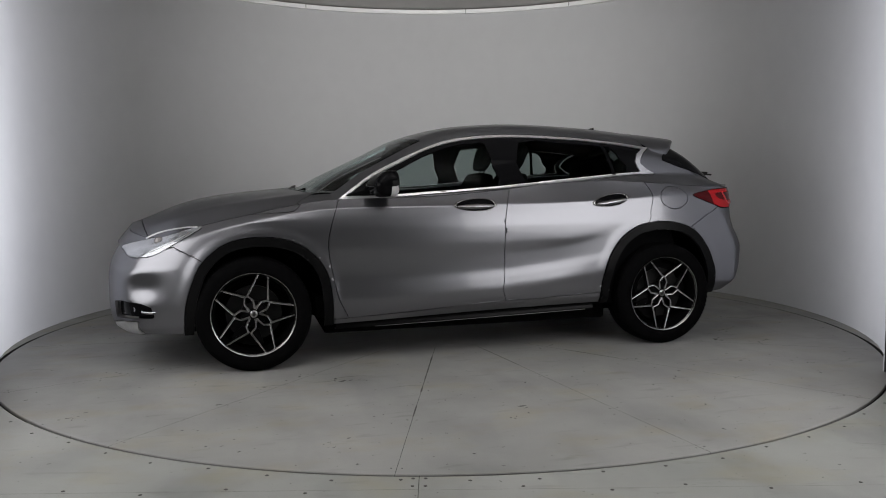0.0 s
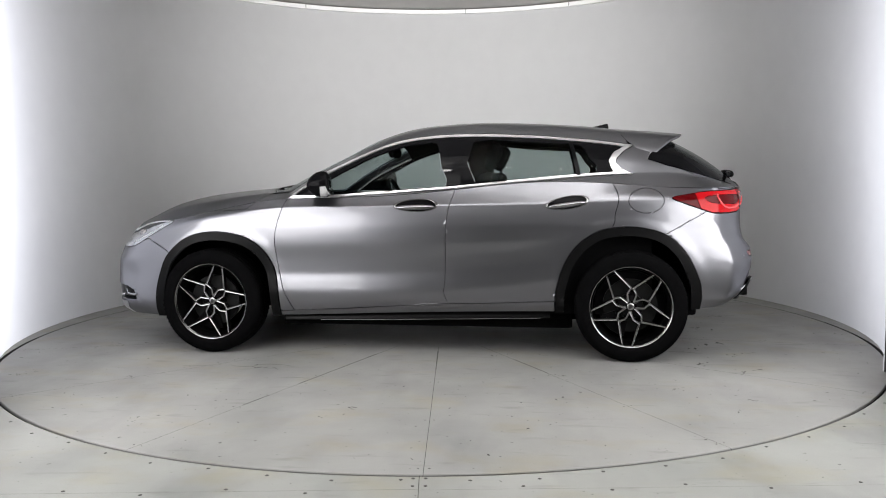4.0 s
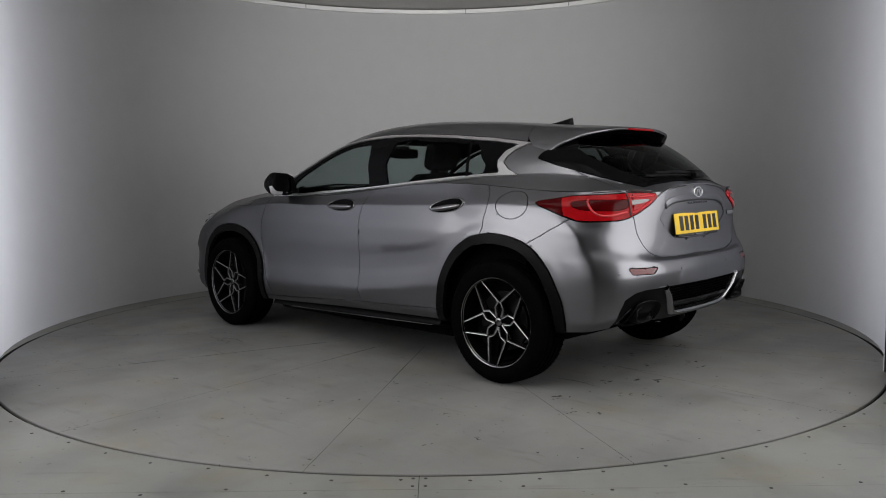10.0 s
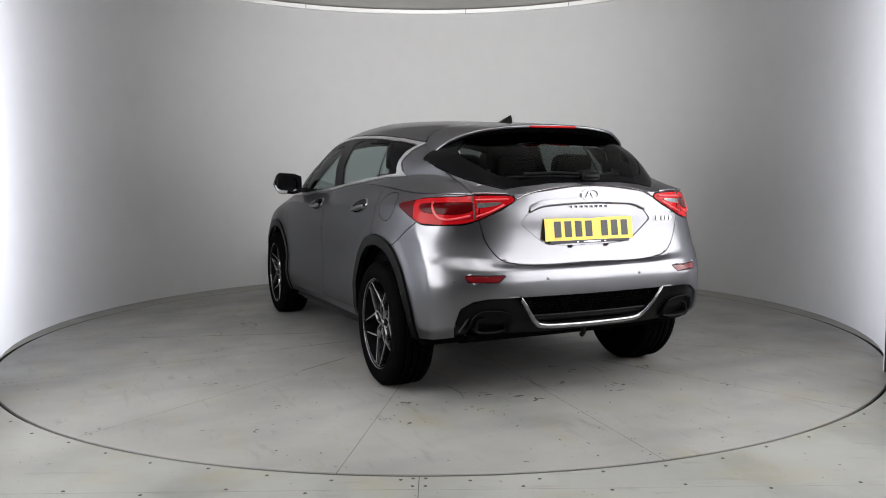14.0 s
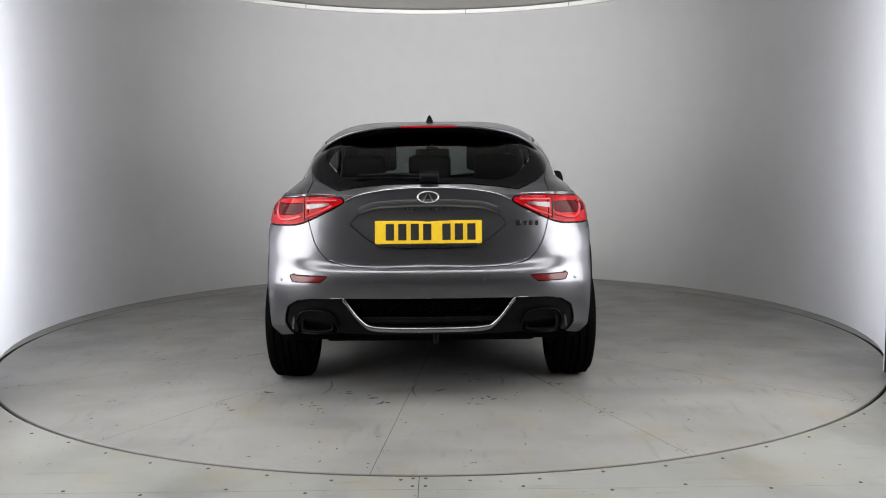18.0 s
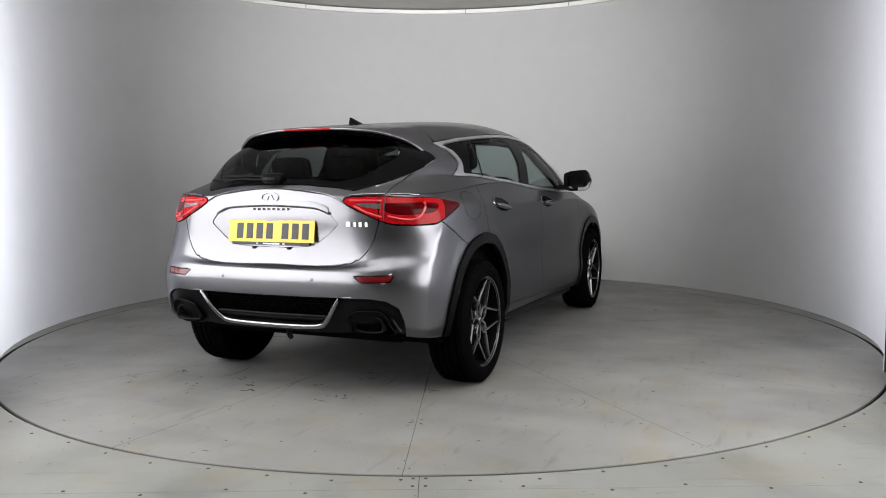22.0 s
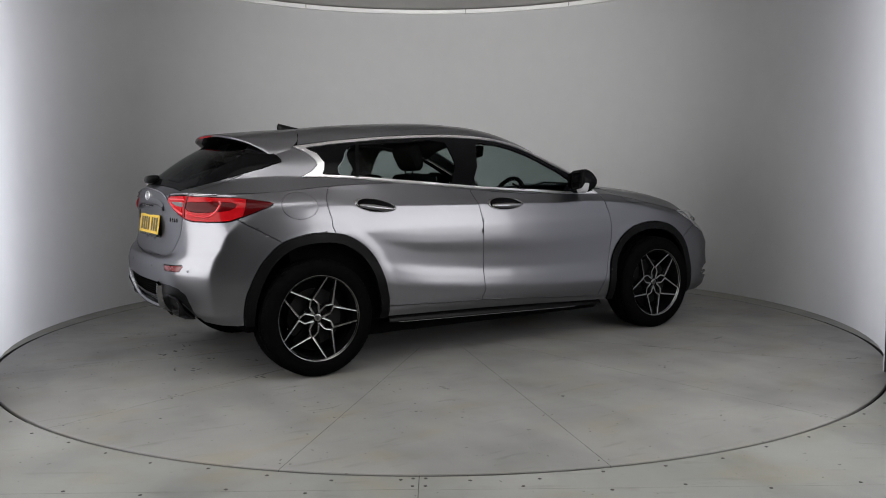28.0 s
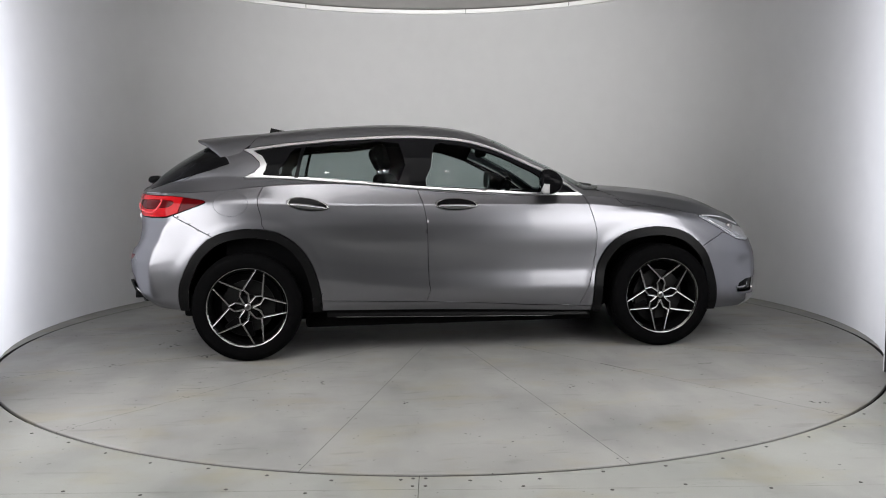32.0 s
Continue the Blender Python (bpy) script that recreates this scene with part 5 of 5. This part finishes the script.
part("backrest", rounded_slab(smooth_line([(-1.05, .60), (-1.16, .56), (-1.36, 1.08), (-1.32, 1.13), (-1.25, 1.11)], 4, True), -.62, .62, .05), M_SEAT, bench)
for yc in (.38, 0, -.38):
    part("headrest", rounded_slab(smooth_line([(-1.26, 1.09), (-1.31, 1.09), (-1.36, 1.24), (-1.31, 1.27), (-1.27, 1.22)], 4, True), yc - .12, yc + .12, .03), M_SEAT, bench, "padded headrest")
part("parcel_shelf", box_bm(-1.86, -.60, 1.055, -1.36, .60, 1.075, .006), M_INT, car, "dark parcel shelf")
dash = part("dashboard", rounded_slab(smooth_line([(.42, .70), (.40, .92), (.46, 1.00), (.62, 1.03), (.95, 1.00), (.98, .70)], 4, True), -.72, .72, .05), M_INT, car, "dark dashboard")
bm = bmesh.new()
rows = []
for i in range(41):
    a = 2 * math.pi * i / 40
    c = Vector((0, .18 * math.cos(a), .18 * math.sin(a)))
    rows.append([c + (Vector((0, math.cos(a), math.sin(a))) * math.cos(t) + Vector((1, 0, 0)) * math.sin(t)) * .016 for t in [2 * math.pi * k / 8 for k in range(9)]])
grid_bm(rows, bm)
bmesh.ops.transform(bm, matrix=pose(.34, -.37, .96, 0, 24, 0), verts=bm.verts)
wheel_s = part("steering_wheel", bm, M_SEAT, car, "black leather steering wheel")
part("hub_pad", rounded_slab([(.30, .90), (.30, 1.00), (.36, 1.03), (.39, .90)], -.43, -.31, .02), M_INT, wheel_s)
part("rear_view_mirror", rounded_slab(smooth_line([(.27, 1.285), (.26, 1.345), (.30, 1.355), (.31, 1.295)], 3, True), -.13, .13, .02), M_INT, car, "black interior mirror")
part("mirror_mount", box_bm(.27, -.05, 1.33, .37, .05, 1.375, .01), M_INT, car, "black sensor mount behind the windscreen")


# ---- outside fittings ----
K_REAR = int(np.searchsorted(BAND_S, COL_T[11]))


def rear_x(y, z):
    """Where the tail's surface stands at half width y and height z."""
    g = band[K_REAR:]
    y = abs(y)
    xs = np.array([np.interp(-y, -g[:, r, 1], g[:, r, 0]) for r in range(g.shape[1])])
    zs = np.array([np.interp(-y, -g[:, r, 1], g[:, r, 2]) for r in range(g.shape[1])])
    return float(np.interp(z, zs, xs))


def side_y(x, z):
    """Half width of the flank at x and height z."""
    g = band[SIDE]
    ys = np.array([np.interp(-x, -g[:, r, 0], g[:, r, 1]) for r in range(g.shape[1])])
    zs = np.array([np.interp(-x, -g[:, r, 0], g[:, r, 2]) for r in range(g.shape[1])])
    return float(np.interp(z, zs, ys))


def rear_path(pts, off):
    return [(rear_x(y, z) - off, y, z) for y, z in pts]


def both_ways(pts):
    """A half outline from the outside in, carried across the middle."""
    return pts + [(-y, z) for y, z in pts[::-1] if y > 1e-6]


# tailgate: bright arch, recess edge strip, badge, plate
arch = smooth_line(both_ways([(.402, 1.030), (.34, 1.058), (.23, 1.079), (.10, 1.090), (0, 1.092)]), 4)
part("bright_arch_strip", tube(rear_path(arch, .002), .0045, 8), M_SILVER, gate, "bright strip along the tailgate lip")
hood_pts = smooth_line(both_ways([(.335, .968), (.273, .992), (.177, 1.001), (0, 1.007)]), 4)
rows = [[(rear_x(y, z) - o, y, z + dz) for o, dz in ((-.02, -.004), (.006, -.006), (.009, .006), (.002, .030))] for y, z in hood_pts]
part("plate_lamp_hood", grid_bm(rows), M_PAINT, gate, "ledge over the number plate")
PLX = -2.077
plate = part("number_plate", prism([(-.26, .821), (.26, .821), (.26, .932), (-.26, .932)], lambda y, z: (PLX - .017 * (.932 - z) / .111, y, z), (.004, 0, 0), bev=.001), M_YELLOW, gate, "yellow rear number plate with black bars", False)
bx = -.207
for wdt in (.040, .040, .040, .040, None, .040, .040, .040):
    if wdt is None:
        bx += .033
        continue
    y0, y1 = -(bx), -(bx + wdt)
    part("plate_bar", prism([(y0, .838), (y1, .838), (y1, .917), (y0, .917)], lambda y, z: (PLX - .0012 - .017 * (.932 - z) / .111, y, z), (.001, 0, 0)), M_INK, plate, "black bar", False)
    bx += .0605
part("plate_holder", box_bm(-2.096, -.235, .806, -2.078, .235, .8215, .003), M_INK, gate, "black plate holder strip", False)
for y0, w_ in ((-.09, .012), (-.06, .10), (.07, .012)):
    part("holder_bar", box_bm(-2.0975, y0, .810, -2.0955, y0 + w_, .817), M_SILVER, gate, "small pale bar on the plate holder", False)
bm = bmesh.new()
rows = []
for i in range(41):
    a = 2 * math.pi * i / 40
    y, z = .050 * math.cos(a), 1.046 + .027 * math.sin(a)
    q = [(y + dy * math.cos(a), z + dy * math.sin(a), o) for dy, o in ((-.004, .0), (-.003, .006), (0, .008), (.003, .006), (.004, 0))]
    rows.append([(rear_x(yy, zz) - o - .001, yy, zz) for yy, zz, o in q])
grid_bm(rows, bm)
badge = part("badge", bm, M_CHROME, gate, "chrome oval badge")
for sd in (1, -1):
    part("badge_bar", prism([(sd * .008, 1.062), (sd * .002, 1.062), (sd * .020, 1.024), (sd * .029, 1.024)], lambda y, z: (rear_x(y, z) - .008, y, z), (.006, 0, 0)), M_CHROME, badge, "", False)
for i in range(8):
    y = .103 - i * .0295
    part("lettering_bar", box_bm(rear_x(y, .985) - .009, y - .0045, .983, rear_x(y, .985) + .006, y + .0045, .993, .001), M_SILVER, gate, "small chrome bar", False)
for y0, w_, h_ in ((-.440, .026, .026), (-.475, .016, .023), (-.502, .018, .023), (-.532, .016, .023)):
    xx = rear_x(y0, .915)
    part("model_bar", box_bm(xx - .006, y0 - w_ / 2, .903, xx + .006, y0 + w_ / 2, .903 + h_, .001), M_SILVER, gate, "small chrome bar", False)

# tail lights: light guides, dark dividers, clear reversing lens
for sd in (1, -1):
    def lamp_path(pts, off):
        out = []
        for y, z in pts:
            out.append((rear_x(y, z) - off, sd * y, z))
        return out
    c_loop = smooth_line([(.63, .955), (.70, .938), (.745, .940), (.765, .965), (.768, 1.0), (.758, 1.022)], 4)
    part("light_guide", tube(lamp_path(c_loop, .005), .0065, 6), M_REDGLOW, car, "bright red C-shaped light guide")
    part("light_guide", tube(lamp_path(smooth_line([(.60, 1.030), (.50, 1.032), (.445, 1.033)], 4), .005), .006, 6), M_REDGLOW, gate, "bright red light guide")
    part("light_guide", tube(lamp_path(smooth_line([(.605, .950), (.53, .976), (.47, 1.006)], 4), .005), .006, 6), M_REDGLOW, gate, "bright red light guide")
    bm = bmesh.new()
    grid_bm([[(rear_x(y, z) - .0075, sd * y, z) for z in (zb, (zb + zt) / 2, zt)] for y, zb, zt in ((.600, .990, 1.015), (.555, .995, 1.017), (.51, 1.003, 1.018), (.485, 1.010, 1.019))], bm)
    part("reversing_lens", bm, M_CLEARL, gate, "clear reversing lamp lens")
    part("lamp_divider", tube([(rear_x(.613, z) - .006, sd * .613, z) for z in (.935, .97, 1.01, 1.048)], .0035, 6), M_INK, gate, "dark gap between the lamp halves")
    # silver tubes for the light that the body-coloured ledge above the lamp catches
    part("ledge_highlight", tube([(rear_x(y, z) - .001, sd * y, z) for y, z in smooth_line([(.735, 1.056), (.69, 1.060), (.63, 1.062)], 4)], .0055, 6), M_SILVER, car, "silver strip standing for the light on the ledge above the tail light")
    part("ledge_highlight", tube([(rear_x(y, z) - .001, sd * y, z) for y, z in smooth_line([(.606, 1.062), (.52, 1.062), (.45, 1.058)], 4)], .0055, 6), M_SILVER, gate, "silver strip standing for the light on the ledge above the tail light")

# bumper: sensors, silver line round the mesh, honeycomb, exhaust surrounds
for y in (.73, .27, -.27, -.72):
    m_ = lathe([(.0, .0008), (.0075, .0008), (.0085, .0004), (.0085, -.004)], 16, "x")
    bmesh.ops.transform(m_, matrix=Matrix.Translation((rear_x(y, .645) - .001, y, .645)) @ pose(0, 0, 0, 0, 0, 180 - math.copysign(28 if abs(y) > .5 else 4, y)), verts=m_.verts)
    part("parking_sensor", m_, M_PAINT, rear_bumper, "round parking sensor")
half = [(.640, .549), (.567, .561), (.418, .558), (.385, .515), (.349, .465), (.315, .428), (.285, .410), (.212, .402), (0, .400)]
bm = bmesh.new()
rows = []
for y, z in smooth_line(both_ways(half[2:]), 5):
    x = rear_x(y, max(z, .40))
    rows.append([(x - o, y + 0, z + dz) for o, dz in ((-.02, .010), (.008, .012), (.016, 0), (.008, -.015), (-.02, -.020))])
grid_bm(rows, bm)
part("silver_diffuser_frame", bm, M_SILVER, rear_bumper, "silver frame round the rear mesh")
bm = bmesh.new()
for r_ in range(6):
    for c_ in range(-22, 23):
        y, z = c_ * .0185 + (.00925 if r_ % 2 else 0), .545 - r_ * .0145
        if abs(y) > .40 - (.553 - z) * .75 - .01:
            continue
        x = rear_x(y, z) + .020
        n = 6
        o_ = [bm.verts.new((x, y + .0098 * math.cos(math.pi / 3 * k + math.pi / 6), z + .0090 * math.sin(math.pi / 3 * k + math.pi / 6))) for k in range(n)]
        i_ = [bm.verts.new((x - .008, y + .0070 * math.cos(math.pi / 3 * k + math.pi / 6), z + .0062 * math.sin(math.pi / 3 * k + math.pi / 6))) for k in range(n)]
        for k in range(n):
            bm.faces.new((o_[k], o_[(k + 1) % n], i_[(k + 1) % n], i_[k]))
bmesh.ops.recalc_face_normals(bm, faces=bm.faces[:])
tagged(part("honeycomb_mesh", bm, M_BLACK, rear_bumper, "black honeycomb mesh", False), kind="stuff")
rows = [[(rear_x(y, z) + o, y, z) for o, z in ((.03, .468), (.006, .462), (.010, .445), (.03, .425))] for y in [.33 - .66 * i / 20 for i in range(21)]]
part("mesh_crossbar", grid_bm(rows), M_BLACK, rear_bumper, "black bar below the mesh")
for sd in (1, -1):
    out = smooth_line([(.47, .375), (.45, .42), (.47, .478), (.53, .500), (.62, .496), (.655, .455), (.66, .40), (.64, .365)], 4, True)
    inn = [(.56 + (y - .56) * .80, .432 + (z - .432) * .74) for y, z in out]
    rows = [[(rear_x(min(y, .68), max(z, .37)) - .004, sd * y, z) for y, z in out], [(rear_x(min(y, .66), max(z, .38)) - .014, sd * (y * .97 + .0168), z * .97 + .013) for y, z in out], [(rear_x(min(y, .66), max(z, .38)) + .05, sd * y, z) for y, z in inn]]
    bm = grid_bm([[r[i % len(out)] for r in rows] for i in range(len(out) + 1)])
    bmesh.ops.recalc_face_normals(bm, faces=bm.faces[:])
    part("exhaust_surround", bm, M_VALANCE, rear_bumper, "black exhaust surround")
    tip = smooth_line([(.482, .388), (.476, .428), (.492, .464), (.612, .464), (.630, .430), (.620, .388)], 3, True)
    bm = bmesh.new()
    rows = [[(-2.03 + .0 * y, sd * y, z) for y, z in tip], [(-2.075, sd * y, z) for y, z in tip], [(-2.075, sd * (.555 + (y - .555) * .88), .425 + (z - .425) * .8) for y, z in tip], [(-1.93, sd * (.555 + (y - .555) * .86), .425 + (z - .425) * .78) for y, z in tip]]
    grid_bm([[r[i % len(tip)] for r in rows] for i in range(len(tip) + 1)], bm)
    bmesh.ops.recalc_face_normals(bm, faces=bm.faces[:])
    part("exhaust_tip", bm, M_BLACK, car, "dark rectangular exhaust tip")
    fin = prism([(.664, .465), (.676, .455), (.692, .39), (.684, .385)], lambda y, z: (rear_x(min(y, .70), max(z, .38)) - .002, sd * y, z), (.006, 0, 0))
    part("bright_fin", fin, M_PAINT, rear_bumper, "bright fin beside the exhaust", False)
part("towing_eye", tube([(-1.98, -.03, .37), (-1.99, -.03, .33), (-1.97, -.03, .31)], .014), M_DISC, car, "steel towing eye under the bumper")

# spoiler over the rear window
START, TRAIL = [], []
for y in (0, .12, .24, .36, .45, .52, .56):
    x_ = -1.242 - .10 * (y / .58) ** 3
    s_ = y / float(np.interp(-x_, -xe, ye))
    START.append((x_, y, top_z(x_, min(s_, 1))[1]))
START += [(-1.375, .594, 1.328), (-1.412, .609, 1.285), (-1.452, .623, 1.235)]
for y, z, x in ((0, 1.418, -1.725), (.12, 1.416, -1.722), (.24, 1.410, -1.712), (.34, 1.398, -1.695), (.42, 1.384, -1.665), (.49, 1.361, -1.615), (.54, 1.337, -1.580), (.578, 1.309, -1.541), (.604, 1.272, -1.505), (.622, 1.225, -1.475)):
    TRAIL.append((x, y, z))
START, TRAIL = np.array(START), np.array(TRAIL)
u10, uq = np.linspace(0, 1, 10), np.linspace(0, 1, 46)
START, TRAIL = spline(u10, START, uq), spline(u10, TRAIL, uq)
bm = bmesh.new()
for sg in (1, -1):
    rows = []
    for i in range(46):
        a_, b_ = START[i], TRAIL[i]
        row = []
        for k in range(13):
            t = k / 12
            p = a_ + (b_ - a_) * t
            lift = .004 * math.sin(math.pi * t) * (1 - uq[i] ** 2)
            row.append((p[0], sg * p[1], p[2] + lift))
        row += [(b_[0] - .004, sg * (b_[1] - .002), b_[2] - .006), (b_[0] + .004, sg * (b_[1] - .006 * uq[i]), b_[2] - .015 + .004 * uq[i])]
        rows.append(row)
    grid_bm(rows, bm, flip=sg < 0)
bmesh.ops.remove_doubles(bm, verts=bm.verts[:], dist=.0008)
bmesh.ops.recalc_face_normals(bm, faces=bm.faces[:])
spoiler = part("roof_spoiler", bm, M_PAINT, gate, "painted roof spoiler over the rear window")
bm = bmesh.new()
for sg in (1, -1):
    rows = []
    for i in range(46):
        b_ = TRAIL[i]
        inn = np.array([b_[0] + .16 - .06 * uq[i], b_[1] * (.985 - .03 * uq[i]), b_[2] - .050 - .01 * uq[i]])
        lo = np.array([b_[0] + .004, b_[1] - .006 * uq[i], b_[2] - .015 + .004 * uq[i]])
        rows.append([(p[0], sg * p[1], p[2]) for p in (lo, lo * .6 + inn * .4 + np.array([0, 0, -.006]), inn)])
    grid_bm(rows, bm)
part("spoiler_underside", bm, M_GLOSS, spoiler, "gloss black underside")
rows = [[(-1.727 + .02 * (y / .3) ** 2 + o, y, 1.409 + dz) for o, dz in ((.004, .003), (-.004, .001), (-.004, -.007), (.006, -.009))] for y in [.145 - .29 * i / 12 for i in range(13)]]
part("high_brake_light", grid_bm(rows), M_RED, spoiler, "long red high brake light")

# aerial, wipers
bm = bmesh.new()
rows = [[(x, w_ * math.cos(t), z0 + (z1 - z0) * math.sin(t)) for t in [math.pi * k / 8 for k in range(9)]] for x, w_, z0, z1 in ((-1.08, .002, 1.468, 1.472), (-1.13, .018, 1.462, 1.480), (-1.18, .024, 1.456, 1.490), (-1.225, .020, 1.452, 1.500), (-1.243, .012, 1.450, 1.504), (-1.250, .005, 1.449, 1.482))]
grid_bm(rows, bm)
bmesh.ops.recalc_face_normals(bm, faces=bm.faces[:])
part("roof_aerial", bm, M_BLACK, car, "dark shark-fin roof aerial")
wip = part("rear_wiper", rounded_slab(smooth_line([(-2.075, 1.118), (-2.10, 1.135), (-2.085, 1.165), (-2.03, 1.17), (-2.02, 1.145)], 3, True), -.055, .04, .01), M_BLACK, gate, "black rear wiper with its pivot cover")
part("wiper_arm", tube([(-2.055, .02, 1.15), (-2.035, .16, 1.158), (-2.01, .34, 1.152)], .011, 8, flat=.7), M_BLACK, wip)
part("wiper_blade", tube([(-2.055, .04, 1.138), (-2.03, .20, 1.142), (-1.995, .42, 1.138)], .007, 6), M_BLACK, wip)
fw_ = part("front_wiper", tube([(1.10, .30, 1.060), (1.03, .05, 1.088), (1.02, -.35, 1.075)], .009, 6), M_BLACK, car, "black front wiper")
part("wiper_tip", tube([(1.13, .52, 1.030), (1.05, .44, 1.055), (.99, .42, 1.075)], .008, 6), M_BLACK, fw_)

# door handles
for nm, sd in L:
    for end, x0, z0, x1, z1 in (("front", .112, .964, -.162, .968), ("rear", -.835, .960, -1.092, .994)):
        d_ = doors[nm, end]
        def hp(u, v):
            x = x0 + (x1 - x0) * u
            z = z0 + (z1 - z0) * u + v
            return x, z
        el = [(.5 + .5 * math.cos(t) * (1.0), .045 * math.sin(t) * (.88 + .12 * math.cos(t))) for t in [2 * math.pi * k / 36 for k in range(36)]]
        bm = bmesh.new()
        def ringp(k_, off, flat=True):
            out = []
            for u, v in el:
                x, z = hp(.5 + (u - .5) * k_, v * k_)
                xc, zc_ = hp(.5 + (u - .5) * k_, -.012)
                out.append((x, sd * ((side_y(xc, zc_) if flat else side_y(x, z)) + off), z))
            return out
        rings = [ringp(1.06, -.003, False), ringp(1.01, .005, False), ringp(.99, .007, False), ringp(.95, .007, False), ringp(.91, .004, False)]
        grid_bm([[r[i % 36] for r in rings] for i in range(37)], bm)
        bmesh.ops.recalc_face_normals(bm, faces=bm.faces[:])
        part("handle_rim", bm, M_RIM, d_, "thin bright handle rim")
        # Black sheet over the door skin in place of the cup's shade.
        bm = bmesh.new()
        rings = [ringp(k_, o_, False) for k_, o_ in ((.95, .0045), (.80, .0035), (.5, .003), (.25, .003), (.02, .003))]
        grid_bm([[r[i % 36] for r in rings] for i in range(37)], bm)
        bmesh.ops.recalc_face_normals(bm, faces=bm.faces[:])
        part("handle_shade_sheet", bm, M_GLOSS, d_, "black sheet standing for the shaded handle recess")
        bm = bmesh.new()
        rows = []
        for i in range(17):
            u = .06 + .88 * i / 16
            k_ = math.sin(math.pi * i / 16) ** .28 if 0 < i < 16 else .2
            x, z = hp(u, -.009)
            y = side_y(x, z + .004) + .008
            rows.append([(x, sd * (y + o * (.35 + .65 * k_)), z + v * k_) for o, v in ((-.002, -.019), (.013, -.019), (.024, -.009), (.023, .005), (.010, .013), (-.002, .015), (-.002, -.019))])
        grid_bm(rows, bm)
        bmesh.ops.recalc_face_normals(bm, faces=bm.faces[:])
        part("door_handle", bm, M_SILVER, d_, "bright grey pull handle")

    # door mirror: a cap that tapers to the front and rounds off outwards
    rows = []
    for i in range(17):
        u = i / 16
        y = .845 + .200 * u
        k_ = max(.05, (1 - (max(0, u - .70) / .30) ** 3.2)) ** .5 if u < 1 else .22
        cx, cz = .575 - .035 * u, 1.096 + .014 * u
        rr = []
        for j in range(25):
            t = 2 * math.pi * j / 24
            c, s = math.cos(t), math.sin(t)
            px = (.090 * c if c > 0 else .055 * math.copysign(abs(c) ** .4, c)) * (.60 + .40 * k_)
            hz = .078 * (1 - .22 * max(0, c) ** 2)
            pz = hz * math.copysign(abs(s) ** (.62 if c < 0 else .85), s) * max(k_, .1) * (.80 + .20 * min(1, u / .25)) - .010 * max(0, c)
            rr.append((cx + px, sd * y, cz + pz))
        rows.append(rr)
    bm = grid_bm(rows)
    bm.faces.new([bm.verts.new(p) for p in rows[-1][:-1]])
    bmesh.ops.remove_doubles(bm, verts=bm.verts[:], dist=.0005)
    bmesh.ops.recalc_face_normals(bm, faces=bm.faces[:])
    mir = part("door_mirror", bm, M_GLOSS, car, "gloss black door mirror")
    g_ = [(y_, z_) for y_, z_ in smooth_line([(.885, 1.055), (.885, 1.13), (.92, 1.148), (1.0, 1.146), (1.03, 1.12), (1.02, 1.06), (.95, 1.045)], 3, True)]
    part("mirror_glass", prism(g_, lambda y, z: (.512 - .02 * (y - .88), sd * y, z), (.004, 0, 0)), M_MIRROR, mir, "mirror glass", False)
    lens = [[Vector(rows[i][j]) + Vector((0, sd * .002, -.003)) for j in range(14, 19)] for i in range(9, 17)]
    part("indicator_strip", grid_bm(lens, flip=sd < 0), M_LENSW, mir, "bright indicator lens wrapped round the lower edge")
    part("mirror_foot", prism([(.66, 1.035), (.52, 1.035), (.53, 1.07), (.63, 1.075)], lambda x, z: (x, sd * .80, z), (0, sd * .10, 0), bev=.006), M_GLOSS, mir, "", False)
    # headlight detail
    for pts, r_ in (([(1.95, .800), (1.90, .824), (1.82, .848), (1.73, .863), (1.655, .866)], .0055), ([(1.93, .722), (1.87, .748), (1.80, .782), (1.74, .812), (1.70, .836)], .0028)):
        part("running_light", tube([(x, sd * (side_y(x, z) + .003), z) for x, z in smooth_line(pts, 4)], r_, 6), M_CHROME, car, "white running light strip")
    proj = lathe([(.0, .008), (.018, .007), (.024, .0), (.027, -.004)], 20, "y")
    bmesh.ops.transform(proj, matrix=Matrix.Translation((1.875, sd * (side_y(1.875, .785) + .001), .785)) @ pose(0, 0, 0, 0, 0, 0 if sd > 0 else 180), verts=proj.verts)
    part("headlight_projector", proj, M_CLEARL, car, "round projector lens in the headlight")
    rows = [[(x, sd * (side_y(x, z + dz) + o), z + dz) for o, dz in ((-.012, .009), (.006, .007), (.010, 0), (.006, -.008), (-.012, -.010))] for x, z in ((1.985, .378), (1.96, .372), (1.93, .370), (1.905, .374))]
    part("fog_lamp_bar", grid_bm(rows), M_SILVER, front_bumper, "silver bar in the fog lamp recess")
    part("fog_lamp", lathe([(.0, .02), (.03, .018), (.035, .0), (.035, -.03)], 20, "x"), M_HEADL, front_bumper, "round fog lamp").location = (2.015, sd * .700, .385)


def motions():
    for t_ob in (table, car):
        walk(t_ob, [(t, pose(0, 0, 0, 0, 0, a)) for t, a in TURN])


for o in car.children:
    if not o.name.startswith("wheel") or o.name.startswith("wheel_arch"):
        o.location = o.location + OFF
motions()
